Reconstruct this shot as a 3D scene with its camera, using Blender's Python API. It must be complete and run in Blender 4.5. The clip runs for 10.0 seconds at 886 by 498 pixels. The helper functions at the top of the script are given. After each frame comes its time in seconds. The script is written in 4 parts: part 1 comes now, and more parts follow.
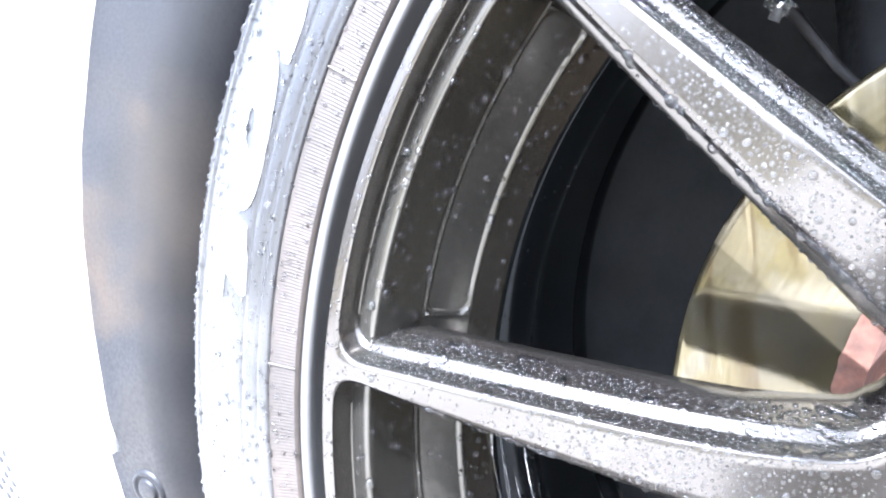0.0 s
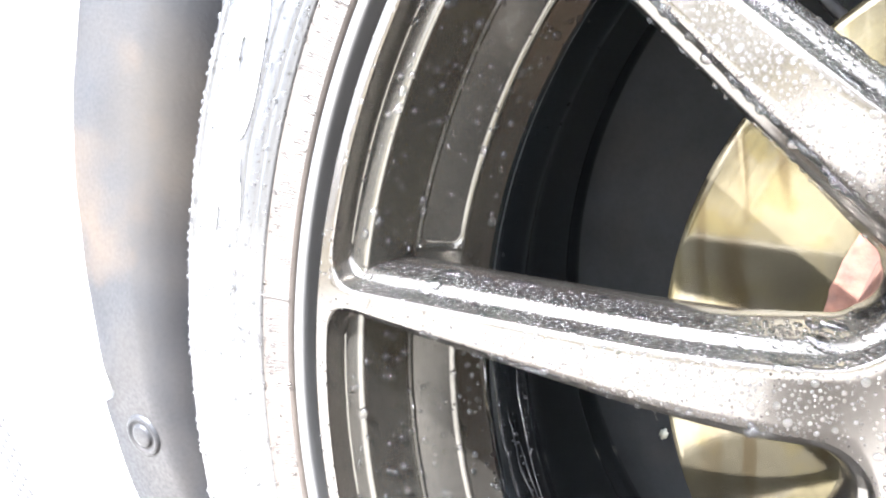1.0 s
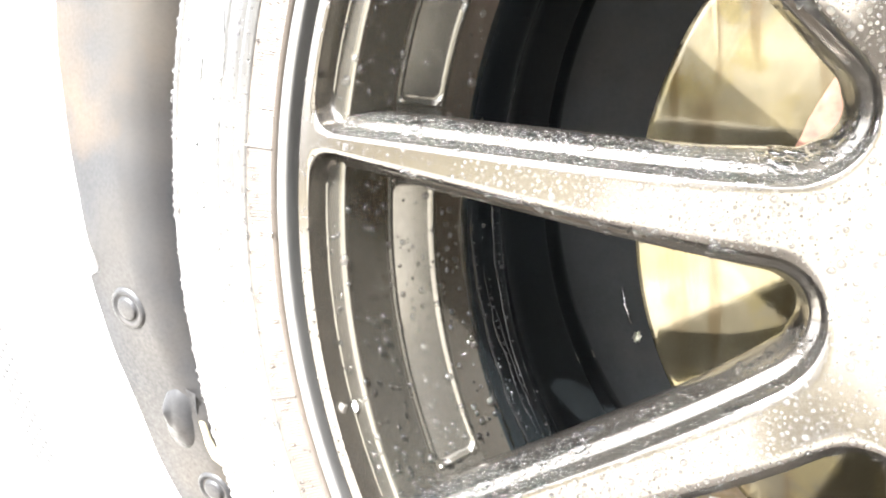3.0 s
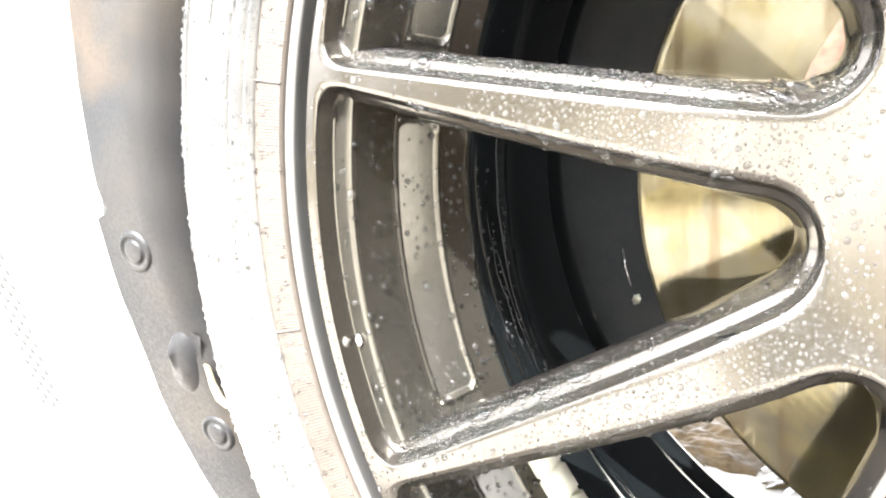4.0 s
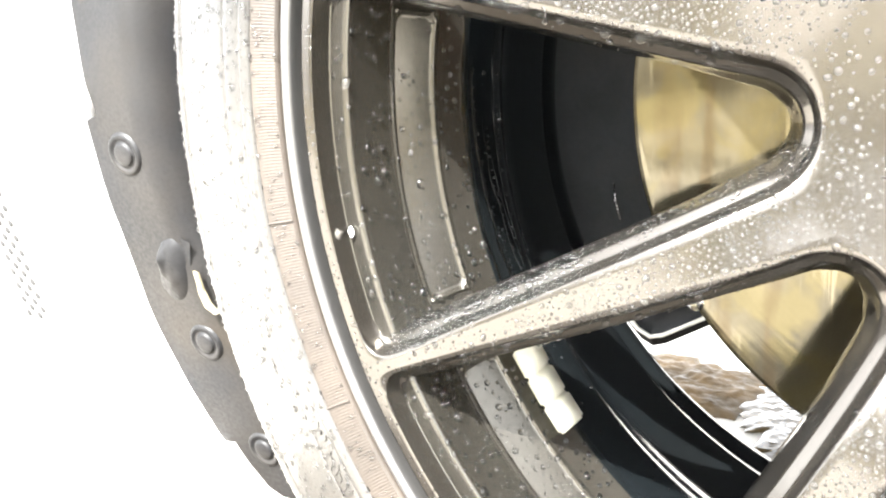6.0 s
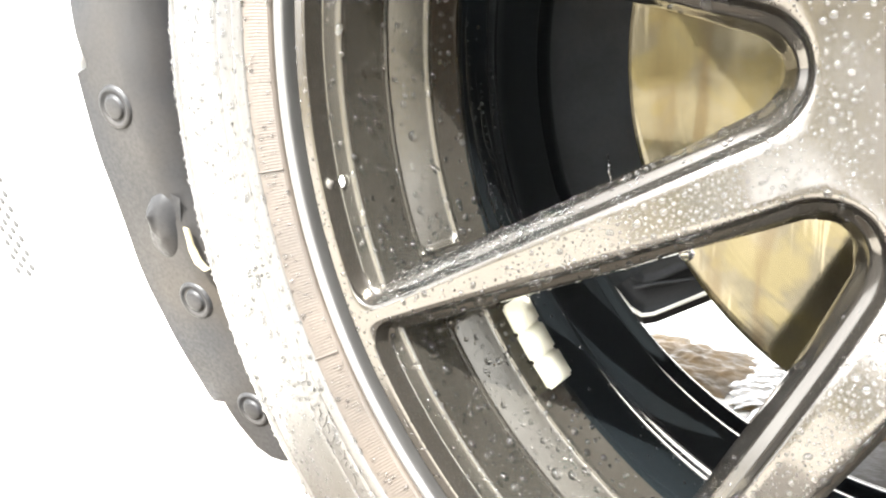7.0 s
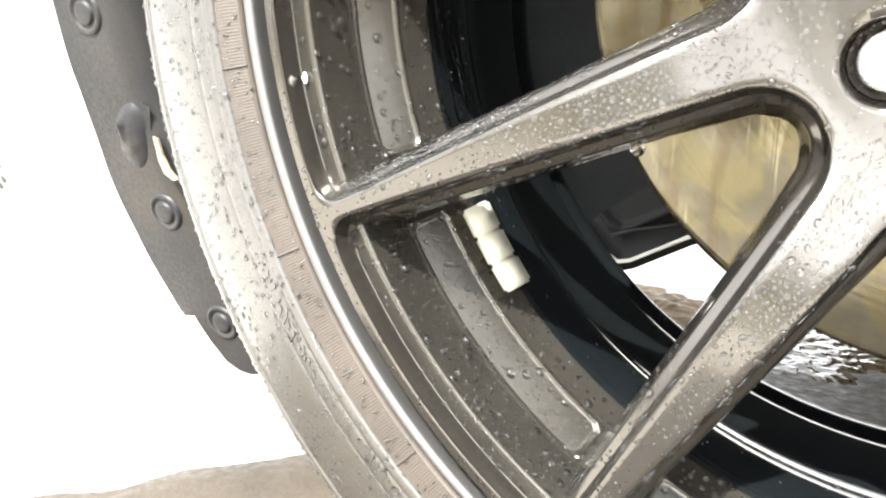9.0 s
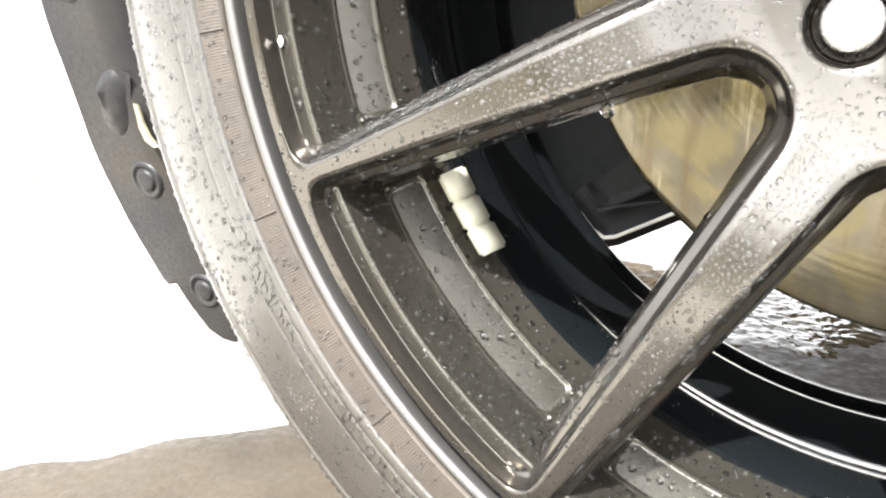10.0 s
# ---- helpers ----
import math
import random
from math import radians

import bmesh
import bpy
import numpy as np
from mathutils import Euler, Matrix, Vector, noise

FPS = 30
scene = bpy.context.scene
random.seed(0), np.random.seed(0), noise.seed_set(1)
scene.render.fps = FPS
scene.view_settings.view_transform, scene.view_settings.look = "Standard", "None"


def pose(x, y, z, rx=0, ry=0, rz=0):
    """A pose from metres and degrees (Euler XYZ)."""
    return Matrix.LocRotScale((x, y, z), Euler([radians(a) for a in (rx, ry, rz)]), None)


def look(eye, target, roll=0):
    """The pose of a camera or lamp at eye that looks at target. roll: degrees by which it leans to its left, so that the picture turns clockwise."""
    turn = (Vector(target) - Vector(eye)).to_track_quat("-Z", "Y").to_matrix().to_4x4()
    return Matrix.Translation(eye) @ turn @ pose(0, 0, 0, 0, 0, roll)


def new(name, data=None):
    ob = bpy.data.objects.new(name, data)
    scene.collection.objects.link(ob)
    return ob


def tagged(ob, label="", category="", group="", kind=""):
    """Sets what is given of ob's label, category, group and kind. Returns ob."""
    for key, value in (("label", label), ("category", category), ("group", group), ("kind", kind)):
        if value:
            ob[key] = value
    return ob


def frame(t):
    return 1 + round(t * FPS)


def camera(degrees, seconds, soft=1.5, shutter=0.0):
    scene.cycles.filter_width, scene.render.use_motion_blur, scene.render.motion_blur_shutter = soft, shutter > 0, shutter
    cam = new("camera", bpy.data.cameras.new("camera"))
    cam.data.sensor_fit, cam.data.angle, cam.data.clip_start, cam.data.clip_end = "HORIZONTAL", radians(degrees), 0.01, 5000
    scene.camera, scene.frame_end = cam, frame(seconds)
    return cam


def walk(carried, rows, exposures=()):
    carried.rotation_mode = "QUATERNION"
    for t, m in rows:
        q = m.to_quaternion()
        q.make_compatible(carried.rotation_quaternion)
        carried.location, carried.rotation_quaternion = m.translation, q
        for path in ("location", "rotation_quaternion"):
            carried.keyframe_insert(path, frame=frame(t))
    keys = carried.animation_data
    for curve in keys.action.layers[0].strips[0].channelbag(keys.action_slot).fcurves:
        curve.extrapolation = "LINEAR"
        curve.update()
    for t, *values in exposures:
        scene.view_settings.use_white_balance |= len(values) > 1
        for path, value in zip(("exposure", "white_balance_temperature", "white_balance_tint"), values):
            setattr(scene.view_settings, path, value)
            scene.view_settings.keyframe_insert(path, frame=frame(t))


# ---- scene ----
from mathutils.bvhtree import BVHTree

# Metres, z up. The wheel's centre stands over the origin; the car lies towards +y, its outside towards -y.
cam = camera(58.1, 10.0, soft=2.0)
ROWS = [
    (0.0, -0.0637, -0.2069, 0.4453, 85.730, 5.600, 31.236),
    (0.5, -0.0638, -0.2085, 0.4358, 85.111, 5.601, 31.096),
    (1.0, -0.0643, -0.2096, 0.4258, 84.741, 5.620, 30.761),
    (1.5, -0.0636, -0.2115, 0.4156, 84.120, 5.520, 30.410),
    (2.0, -0.0631, -0.2127, 0.4064, 83.328, 5.429, 29.904),
    (2.5, -0.0613, -0.2169, 0.3974, 82.464, 5.203, 29.624),
    (4.0, -0.0582, -0.2290, 0.3718, 80.637, 3.878, 29.826),
    (4.5, -0.0587, -0.2312, 0.3651, 80.096, 3.506, 29.698),
    (5.0, -0.0602, -0.2327, 0.3579, 79.531, 3.129, 29.313),
    (5.5, -0.0600, -0.2341, 0.3514, 78.875, 2.796, 29.148),
    (7.0, -0.0583, -0.2362, 0.3302, 77.481, 1.347, 28.854),
    (7.5, -0.0564, -0.2363, 0.3246, 76.983, 0.995, 28.645),
    (8.0, -0.0524, -0.2373, 0.3178, 76.302, 0.656, 28.548),
    (8.5, -0.0478, -0.2392, 0.3120, 75.605, 0.297, 28.415),
    (9.0, -0.0428, -0.2407, 0.3066, 75.034, -0.033, 28.457),
    (9.5, -0.0386, -0.2400, 0.3031, 74.323, -0.162, 28.257),
    (10.0, -0.0334, -0.2423, 0.3003, 73.798, -0.294, 28.077),
]
EXPOSURES = [(0.0, 3.82, 5230, 15), (0.5, 4.08, 5450, 14), (1.0, 4.28, 5700, 13), (2.5, 4.4, 6100, 11), (5.0, 3.9, 6250, 10), (7.5, 3.72, 6300, 9), (10.0, 3.06, 6300, 9)]
walk(cam, [(t, pose(*p)) for t, *p in ROWS], EXPOSURES)

# ---- light ----
SUN = Vector((0.06, -0.64, 0.77)).normalized()
world = bpy.data.worlds.new("world")
scene.world = world
world.use_nodes = True
sky = world.node_tree.nodes.new("ShaderNodeTexSky")
sky.sky_type, sky.sun_disc = "NISHITA", False
sky.dust_density, sky.ozone_density = 2.6, 0.6
sky.sun_elevation, sky.sun_rotation = math.asin(SUN.z), math.atan2(SUN.x, SUN.y)
background = world.node_tree.nodes["Background"]
haze = world.node_tree.nodes.new("ShaderNodeHueSaturation")
haze.inputs["Saturation"].default_value = 0.03
world.node_tree.links.new(sky.outputs[0], haze.inputs["Color"])
world.node_tree.links.new(haze.outputs[0], background.inputs[0])
background.inputs[1].default_value = 0.15
sun = new("sun", bpy.data.lights.new("sun", "SUN"))
sun.data.energy, sun.data.angle, sun.data.color = 3.5, radians(0.6), (1.0, 0.95, 0.87)
sun.matrix_world = look(SUN * 5, (0, 0, 0))


# ---- materials ----
def material(name, base, rough=0.5, metal=0.0, coat=0.0, vary=0.12, scale=30.0, bump=0.0, bump_scale=400.0, blotch=None, blotch_amount=0.0, blotch_scale=12.0, rough_vary=0.1, blotch_edge=(0.40, 0.70)):
    m = bpy.data.materials.new(name)
    m.use_nodes = True
    n, l = m.node_tree.nodes, m.node_tree.links
    p = n["Principled BSDF"]
    p.inputs["Metallic"].default_value = metal
    p.inputs["Coat Weight"].default_value = coat
    p.inputs["Coat Roughness"].default_value = 0.08
    where = n.new("ShaderNodeTexCoord")
    big = n.new("ShaderNodeTexNoise")
    big.inputs["Scale"].default_value, big.inputs["Detail"].default_value = scale, 5
    l.new(where.outputs["Object"], big.inputs["Vector"])
    ramp = n.new("ShaderNodeMapRange")
    ramp.inputs["From Min"].default_value, ramp.inputs["From Max"].default_value = 0.3, 0.7
    ramp.inputs["To Min"].default_value, ramp.inputs["To Max"].default_value = 1 - vary, 1 + vary
    l.new(big.outputs["Fac"], ramp.inputs["Value"])
    tone = n.new("ShaderNodeVectorMath")
    tone.operation = "SCALE"
    tone.inputs[0].default_value = base
    l.new(ramp.outputs[0], tone.inputs["Scale"])
    colour = tone.outputs[0]
    if blotch:
        spots = n.new("ShaderNodeTexNoise")
        spots.inputs["Scale"].default_value, spots.inputs["Detail"].default_value = blotch_scale, 8
        l.new(where.outputs["Object"], spots.inputs["Vector"])
        cut = n.new("ShaderNodeMapRange")
        cut.inputs["From Min"].default_value, cut.inputs["From Max"].default_value = blotch_edge
        cut.inputs["To Max"].default_value = blotch_amount
        l.new(spots.outputs["Fac"], cut.inputs["Value"])
        mix = n.new("ShaderNodeMix")
        mix.data_type = "RGBA"
        mix.inputs["B"].default_value = (*blotch, 1)
        l.new(cut.outputs[0], mix.inputs["Factor"])
        l.new(colour, mix.inputs["A"])
        colour = mix.outputs["Result"]
    l.new(colour, p.inputs["Base Color"])
    fine = n.new("ShaderNodeTexNoise")
    fine.inputs["Scale"].default_value, fine.inputs["Detail"].default_value = bump_scale, 4
    l.new(where.outputs["Object"], fine.inputs["Vector"])
    r = n.new("ShaderNodeMapRange")
    r.inputs["From Min"].default_value, r.inputs["From Max"].default_value = 0.3, 0.7
    r.inputs["To Min"].default_value, r.inputs["To Max"].default_value = max(0.02, rough - rough_vary), rough + rough_vary
    l.new(fine.outputs["Fac"], r.inputs["Value"])
    l.new(r.outputs[0], p.inputs["Roughness"])
    if bump:
        b = n.new("ShaderNodeBump")
        b.inputs["Strength"].default_value, b.inputs["Distance"].default_value = 1.0, bump
        l.new(fine.outputs["Fac"], b.inputs["Height"])
        l.new(b.outputs[0], p.inputs["Normal"])
    return m


RIM = material("dark_alloy_paint", (0.072, 0.066, 0.058), 0.165, 0.88, 0.25, 0.06, 25, 0.0, 300, (0.068, 0.058, 0.047), 0.15, 20, 0.02)
DRUM = material("dark_alloy_barrel", (0.064, 0.060, 0.051), 0.22, 0.80, 0.12, 0.12, 25, 0.0, 300, (0.044, 0.038, 0.030), 0.3, 20, 0.03)
# Near-black copy of the rim's paint: shade inside is put into its colour.
BARREL = material("shaded_barrel_paint", (0.0036, 0.0046, 0.0052), 0.10, 0.0, 0.0, 0.2, 18, 0.0, 300, (0.006, 0.0056, 0.005), 0.3, 14, 0.03)
LIP = material("bare_alloy_lip", (0.105, 0.103, 0.100), 0.46, 0.85, 0.2, 0.06, 30, 0.0, 300, None, 0.0, 12.0, 0.03)
LINER = material("black_liner_plastic", (0.0068, 0.0068, 0.0074), 0.55, 0.0, 0.0, 0.25, 12, 0.0001, 500, (0.024, 0.019, 0.013), 0.6, 8, 0.12, (0.48, 0.68))
LINER.node_tree.nodes["Principled BSDF"].inputs["Specular IOR Level"].default_value = 0.25
RUBBER = material("dusty_glare_rubber", (0.0080, 0.0079, 0.0079), 0.36, 0.0, 0.2, 0.25, 22, 0.00014, 700, (0.020, 0.019, 0.017), 0.5, 9, 0.12)


def colour_fan(m, centre, inner, outer, colour):
    """A ragged fan round one place: mud on liner, painted light on tyre."""
    n, l = m.node_tree.nodes, m.node_tree.links
    p = n["Principled BSDF"]
    old = p.inputs["Base Color"].links[0].from_socket
    where = n.new("ShaderNodeTexCoord")
    far = n.new("ShaderNodeVectorMath")
    far.operation = "DISTANCE"
    far.inputs[1].default_value = centre
    l.new(where.outputs["Object"], far.inputs[0])
    ragged = n.new("ShaderNodeTexNoise")
    ragged.inputs["Scale"].default_value, ragged.inputs["Detail"].default_value = 26.0, 7
    l.new(where.outputs["Object"], ragged.inputs["Vector"])
    add = n.new("ShaderNodeMath")
    add.operation = "MULTIPLY_ADD"
    add.inputs[1].default_value = 0.22
    l.new(ragged.outputs["Fac"], add.inputs[0])
    l.new(far.outputs["Value"], add.inputs[2])
    cut = n.new("ShaderNodeMapRange")
    cut.inputs["From Min"].default_value, cut.inputs["From Max"].default_value = inner + 0.11, outer + 0.11
    cut.inputs["To Min"].default_value, cut.inputs["To Max"].default_value = 0.85, 0.0
    l.new(add.outputs[0], cut.inputs["Value"])
    mix = n.new("ShaderNodeMix")
    mix.data_type = "RGBA"
    mix.inputs["B"].default_value = (*colour, 1)
    l.new(cut.outputs[0], mix.inputs["Factor"])
    l.new(old, mix.inputs["A"])
    l.new(mix.outputs["Result"], p.inputs["Base Color"])


colour_fan(LINER, (-0.415, 0.02, 0.10), -0.02, 0.06, (0.034, 0.023, 0.013))
# Paler fans put glare into the lower sidewall's colour, where more light falls.
colour_fan(RUBBER, (-0.24, 0.0, -0.22), 0.06, 0.16, (0.034, 0.030, 0.025))
colour_fan(RUBBER, (-0.284, 0.0, -0.055), 0.05, 0.15, (0.040, 0.038, 0.035))
BAND = material("brown_dusty_rubber", (0.0250, 0.0192, 0.0142), 0.6, 0.0, 0.0, 0.25, 35, 0.0001, 600)
LETTER = material("white_tyre_paint", (0.82, 0.82, 0.80), 0.5, 0.0, 0.0, 0.05, 40, 0.00005, 600)
HOUSE = material("dusty_house_plastic", (0.0110, 0.0130, 0.0140), 0.5, 0.0, 0.0, 0.4, 20, 0.0002, 300, (0.019, 0.018, 0.016), 0.6, 14, 0.1, (0.45, 0.60))
HOUSE.node_tree.nodes["Principled BSDF"].inputs["Specular IOR Level"].default_value = 0.2
UNDER = material("black_underbody", (0.012, 0.013, 0.014), 0.55, 0.0, 0.0, 0.3, 14)
PANEL = material("black_panel_paint", (0.006, 0.0063, 0.0068), 0.6, 0.0, 0.0, 0.3, 14)
PANEL.node_tree.nodes["Principled BSDF"].inputs["Specular IOR Level"].default_value = 0.2
UNDER.node_tree.nodes["Principled BSDF"].inputs["Specular IOR Level"].default_value = 0.15
PAINT = material("white_car_paint", (0.70, 0.70, 0.69), 0.25, 0.0, 0.8, 0.02, 8)
TORN = material("torn_pale_strip", (0.13, 0.115, 0.075), 0.6, 0.0, 0.0, 0.3, 160)
HOLE = material("vent_shade", (0.028, 0.028, 0.028), 0.9)
HOLE.node_tree.nodes["Principled BSDF"].inputs["Specular IOR Level"].default_value = 0.1
TRIM = material("pale_grey_trim", (0.105, 0.102, 0.102), 0.6, 0.0, 0.0, 0.08, 30, 0.0001, 400)
# Yellow tint and dark blotches here paint in reflections of foliage and ground.
ROTOR = material("worn_brake_steel", (0.084, 0.073, 0.048), 0.08, 0.72, 0.0, 0.40, 38, 0.0, 200, (0.034, 0.029, 0.018), 0.6, 15, 0.03, (0.50, 0.56))


def turning_marks(m):
    """Fine concentric scratches and dull rings left by the pads, about the wheel's axis."""
    n, l = m.node_tree.nodes, m.node_tree.links
    p = n["Principled BSDF"]
    where, flat, far = n.new("ShaderNodeTexCoord"), n.new("ShaderNodeVectorMath"), n.new("ShaderNodeVectorMath")
    flat.operation, far.operation = "MULTIPLY", "LENGTH"
    flat.inputs[1].default_value = (1, 0, 1)
    l.new(where.outputs["Object"], flat.inputs[0])
    l.new(flat.outputs[0], far.inputs[0])
    rings = n.new("ShaderNodeTexNoise")
    rings.noise_dimensions = "1D"
    rings.inputs["Scale"].default_value, rings.inputs["Detail"].default_value, rings.inputs["Roughness"].default_value = 900.0, 5, 0.7
    l.new(far.outputs["Value"], rings.inputs["W"])
    b = n.new("ShaderNodeBump")
    b.inputs["Strength"].default_value, b.inputs["Distance"].default_value = 1.0, 0.000010
    l.new(rings.outputs["Fac"], b.inputs["Height"])
    l.new(b.outputs[0], p.inputs["Normal"])
    tone, mix = n.new("ShaderNodeMapRange"), n.new("ShaderNodeVectorMath")
    tone.inputs["From Min"].default_value, tone.inputs["From Max"].default_value = 0.3, 0.7
    tone.inputs["To Min"].default_value, tone.inputs["To Max"].default_value = 0.88, 1.1
    l.new(rings.outputs["Fac"], tone.inputs["Value"])
    mix.operation = "SCALE"
    l.new(p.inputs["Base Color"].links[0].from_socket, mix.inputs[0])
    l.new(tone.outputs[0], mix.inputs["Scale"])
    l.new(mix.outputs[0], p.inputs["Base Color"])


def painted_reflection(m):
    """Ragged yellow-brown patches that paint in mirrored foliage, and dark and pale upright streaks."""
    n, l = m.node_tree.nodes, m.node_tree.links
    p = n["Principled BSDF"]
    where = n.new("ShaderNodeTexCoord")
    colour = p.inputs["Base Color"].links[0].from_socket
    for stretch, scale, edge, amount, tone in (((1, 1, 1), 46.0, (0.49, 0.58), 0.60, (0.088, 0.072, 0.030)),
                                               ((1, 1, 0.16), 70.0, (0.52, 0.60), 0.60, (0.045, 0.031, 0.014)),
                                               ((1, 1, 0.10), 110.0, (0.60, 0.66), 0.60, (0.17, 0.15, 0.10))):
        squash, spots, cut, mix = n.new("ShaderNodeVectorMath"), n.new("ShaderNodeTexNoise"), n.new("ShaderNodeMapRange"), n.new("ShaderNodeMix")
        squash.operation = "MULTIPLY"
        squash.inputs[1].default_value = stretch
        l.new(where.outputs["Object"], squash.inputs[0])
        spots.inputs["Scale"].default_value, spots.inputs["Detail"].default_value, spots.inputs["Distortion"].default_value = scale, 6, 0.6
        l.new(squash.outputs[0], spots.inputs["Vector"])
        cut.inputs["From Min"].default_value, cut.inputs["From Max"].default_value = edge
        cut.inputs["To Max"].default_value = amount
        l.new(spots.outputs["Fac"], cut.inputs["Value"])
        mix.data_type = "RGBA"
        mix.inputs["B"].default_value = (*tone, 1)
        l.new(cut.outputs[0], mix.inputs["Factor"])
        l.new(colour, mix.inputs["A"])
        colour = mix.outputs["Result"]
    l.new(colour, p.inputs["Base Color"])


painted_reflection(ROTOR)
turning_marks(ROTOR)
RUST = material("rusty_hat", (0.080, 0.034, 0.020), 0.85, 0.0, 0.0, 0.45, 160, 0.0004, 260, (0.045, 0.022, 0.014), 0.6, 60)
WEIGHT = material("coated_weight", (0.60, 0.58, 0.47), 0.4, 0.0, 0.2, 0.06, 90, 0.0001, 500, (0.48, 0.45, 0.34), 0.4, 60)
STEEL = material("lug_steel", (0.72, 0.71, 0.69), 0.22, 0.9, 0.2, 0.1, 80)
ARM = material("black_suspension_steel", (0.036, 0.037, 0.039), 0.4, 0.2, 0.3, 0.25, 25, 0.0002, 300)
CONCRETE = material("pale_concrete", (0.50, 0.48, 0.44), 0.75, 0.0, 0.0, 0.12, 5, 0.001, 120, (0.42, 0.39, 0.34), 0.5, 3)
# The grit's dark tone stands in for shadow on the ground.
MUD = material("shaded_brown_grit", (0.034, 0.027, 0.019), 0.55, 0.0, 0.0, 0.3, 10, 0.0010, 120, (0.048, 0.038, 0.027), 0.5, 22, 0.15)
SAND = material("sandy_mud", (0.098, 0.062, 0.024), 0.66, 0.0, 0.0, 0.4, 14, 0.0018, 90, (0.046, 0.032, 0.014), 0.7, 40, 0.2)
for wet in (SAND, MUD):
    wet.node_tree.nodes["Principled BSDF"].inputs["Specular IOR Level"].default_value = 0.3


PUDDLE = material("muddy_water", (0.060, 0.043, 0.022), 0.06, 0.0, 0.0, 0.3, 20, 0.0, 300, None, 0.0, 12.0, 0.02)


def leaf_material():
    """Thin autumn leaves, from olive to yellow, that let some light through."""
    m = bpy.data.materials.new("autumn_leaf")
    m.use_nodes = True
    n, l = m.node_tree.nodes, m.node_tree.links
    p = n["Principled BSDF"]
    p.inputs["Roughness"].default_value = 0.6
    geo, ramp = n.new("ShaderNodeNewGeometry"), n.new("ShaderNodeValToRGB")
    ramp.color_ramp.elements[0].color, ramp.color_ramp.elements[1].color = (0.060, 0.075, 0.018, 1), (0.30, 0.20, 0.030, 1)
    l.new(geo.outputs["Random Per Island"], ramp.inputs[0])
    thin, mix = n.new("ShaderNodeBsdfTranslucent"), n.new("ShaderNodeMixShader")
    mix.inputs[0].default_value = 0.45
    l.new(ramp.outputs[0], p.inputs["Base Color"])
    l.new(ramp.outputs[0], thin.inputs["Color"])
    l.new(p.outputs[0], mix.inputs[1])
    l.new(thin.outputs[0], mix.inputs[2])
    l.new(mix.outputs[0], n["Material Output"].inputs[0])
    return m


LEAF = leaf_material()
GRASS = material("leaf_strewn_grass", (0.060, 0.055, 0.028), 0.8, 0.0, 0.0, 0.6, 9, 0.004, 60, (0.37, 0.31, 0.16), 0.9, 4.5, 0.1, (0.49, 0.56))
BARK = material("brown_bark", (0.06, 0.045, 0.03), 0.85, 0.0, 0.0, 0.3, 20)


def water_material():
    m = bpy.data.materials.new("clear_water")
    m.use_nodes = True
    n, l = m.node_tree.nodes, m.node_tree.links
    p = n["Principled BSDF"]
    p.inputs["Base Color"].default_value = (0.80, 0.80, 0.80, 1)
    p.inputs["Coat Weight"].default_value, p.inputs["Coat Roughness"].default_value = 0.20, 0.11
    p.inputs["Roughness"].default_value, p.inputs["IOR"].default_value, p.inputs["Transmission Weight"].default_value = 0.015, 1.33, 1.0
    clear = n.new("ShaderNodeBsdfTransparent")
    mix = n.new("ShaderNodeMixShader")
    mix.inputs[0].default_value = 0.03
    l.new(p.outputs[0], mix.inputs[1])
    l.new(clear.outputs[0], mix.inputs[2])
    l.new(mix.outputs[0], n["Material Output"].inputs[0])
    return m


WATER = water_material()

# ---- mesh tools ----
HUB_Z = 0.336
HUB = Vector((0, 0, HUB_Z))


def mesh_of(name, verts, faces, mat, smooth=True):
    me = bpy.data.meshes.new(name)
    me.from_pydata([tuple(v) for v in verts], [], [tuple(f) for f in faces])
    me.materials.append(mat)
    bm = bmesh.new()
    bm.from_mesh(me)
    bmesh.ops.remove_doubles(bm, verts=bm.verts, dist=1e-6)
    bmesh.ops.recalc_face_normals(bm, faces=bm.faces)
    bm.to_mesh(me)
    bm.free()
    me.polygons.foreach_set("use_smooth", [smooth] * len(me.polygons))
    return me


def child(name, me, parent, label=""):
    ob = new(name, me)
    ob.parent = parent
    return tagged(ob, label)


def polar(r, angle, d):
    """A place on the wheel: radius, degrees in its plane, distance outwards."""
    a = radians(angle)
    return (r * math.cos(a), -d, r * math.sin(a))


def turned(profile, start=0.0, end=360.0, steps=240):
    """A surface of revolution about the wheel's axis from (radius, outwards) pairs."""
    whole = abs(end - start) >= 360
    n = len(profile)
    cols = steps if whole else steps + 1
    verts = [polar(r, start + (end - start) * i / steps, d) for i in range(cols) for r, d in profile]
    faces = []
    for i in range(steps):
        j = (i + 1) % cols
        for k in range(n - 1):
            faces.append((i * n + k, j * n + k, j * n + k + 1, i * n + k + 1))
    return verts, faces


def rounded(profile, turns=2):
    """Corner-cutting of an open line of pairs."""
    for _ in range(turns):
        out = [profile[0]]
        for a, b in zip(profile, profile[1:]):
            out.append(tuple(0.75 * x + 0.25 * y for x, y in zip(a, b)))
            out.append(tuple(0.25 * x + 0.75 * y for x, y in zip(a, b)))
        out.append(profile[-1])
        profile = out
    return profile


def sharpen(me, degrees=35):
    bm = bmesh.new()
    bm.from_mesh(me)
    for e in bm.edges:
        if len(e.link_faces) == 2 and e.calc_face_angle(0) > radians(degrees):
            e.smooth = False
    bm.to_mesh(me)
    bm.free()
    return me


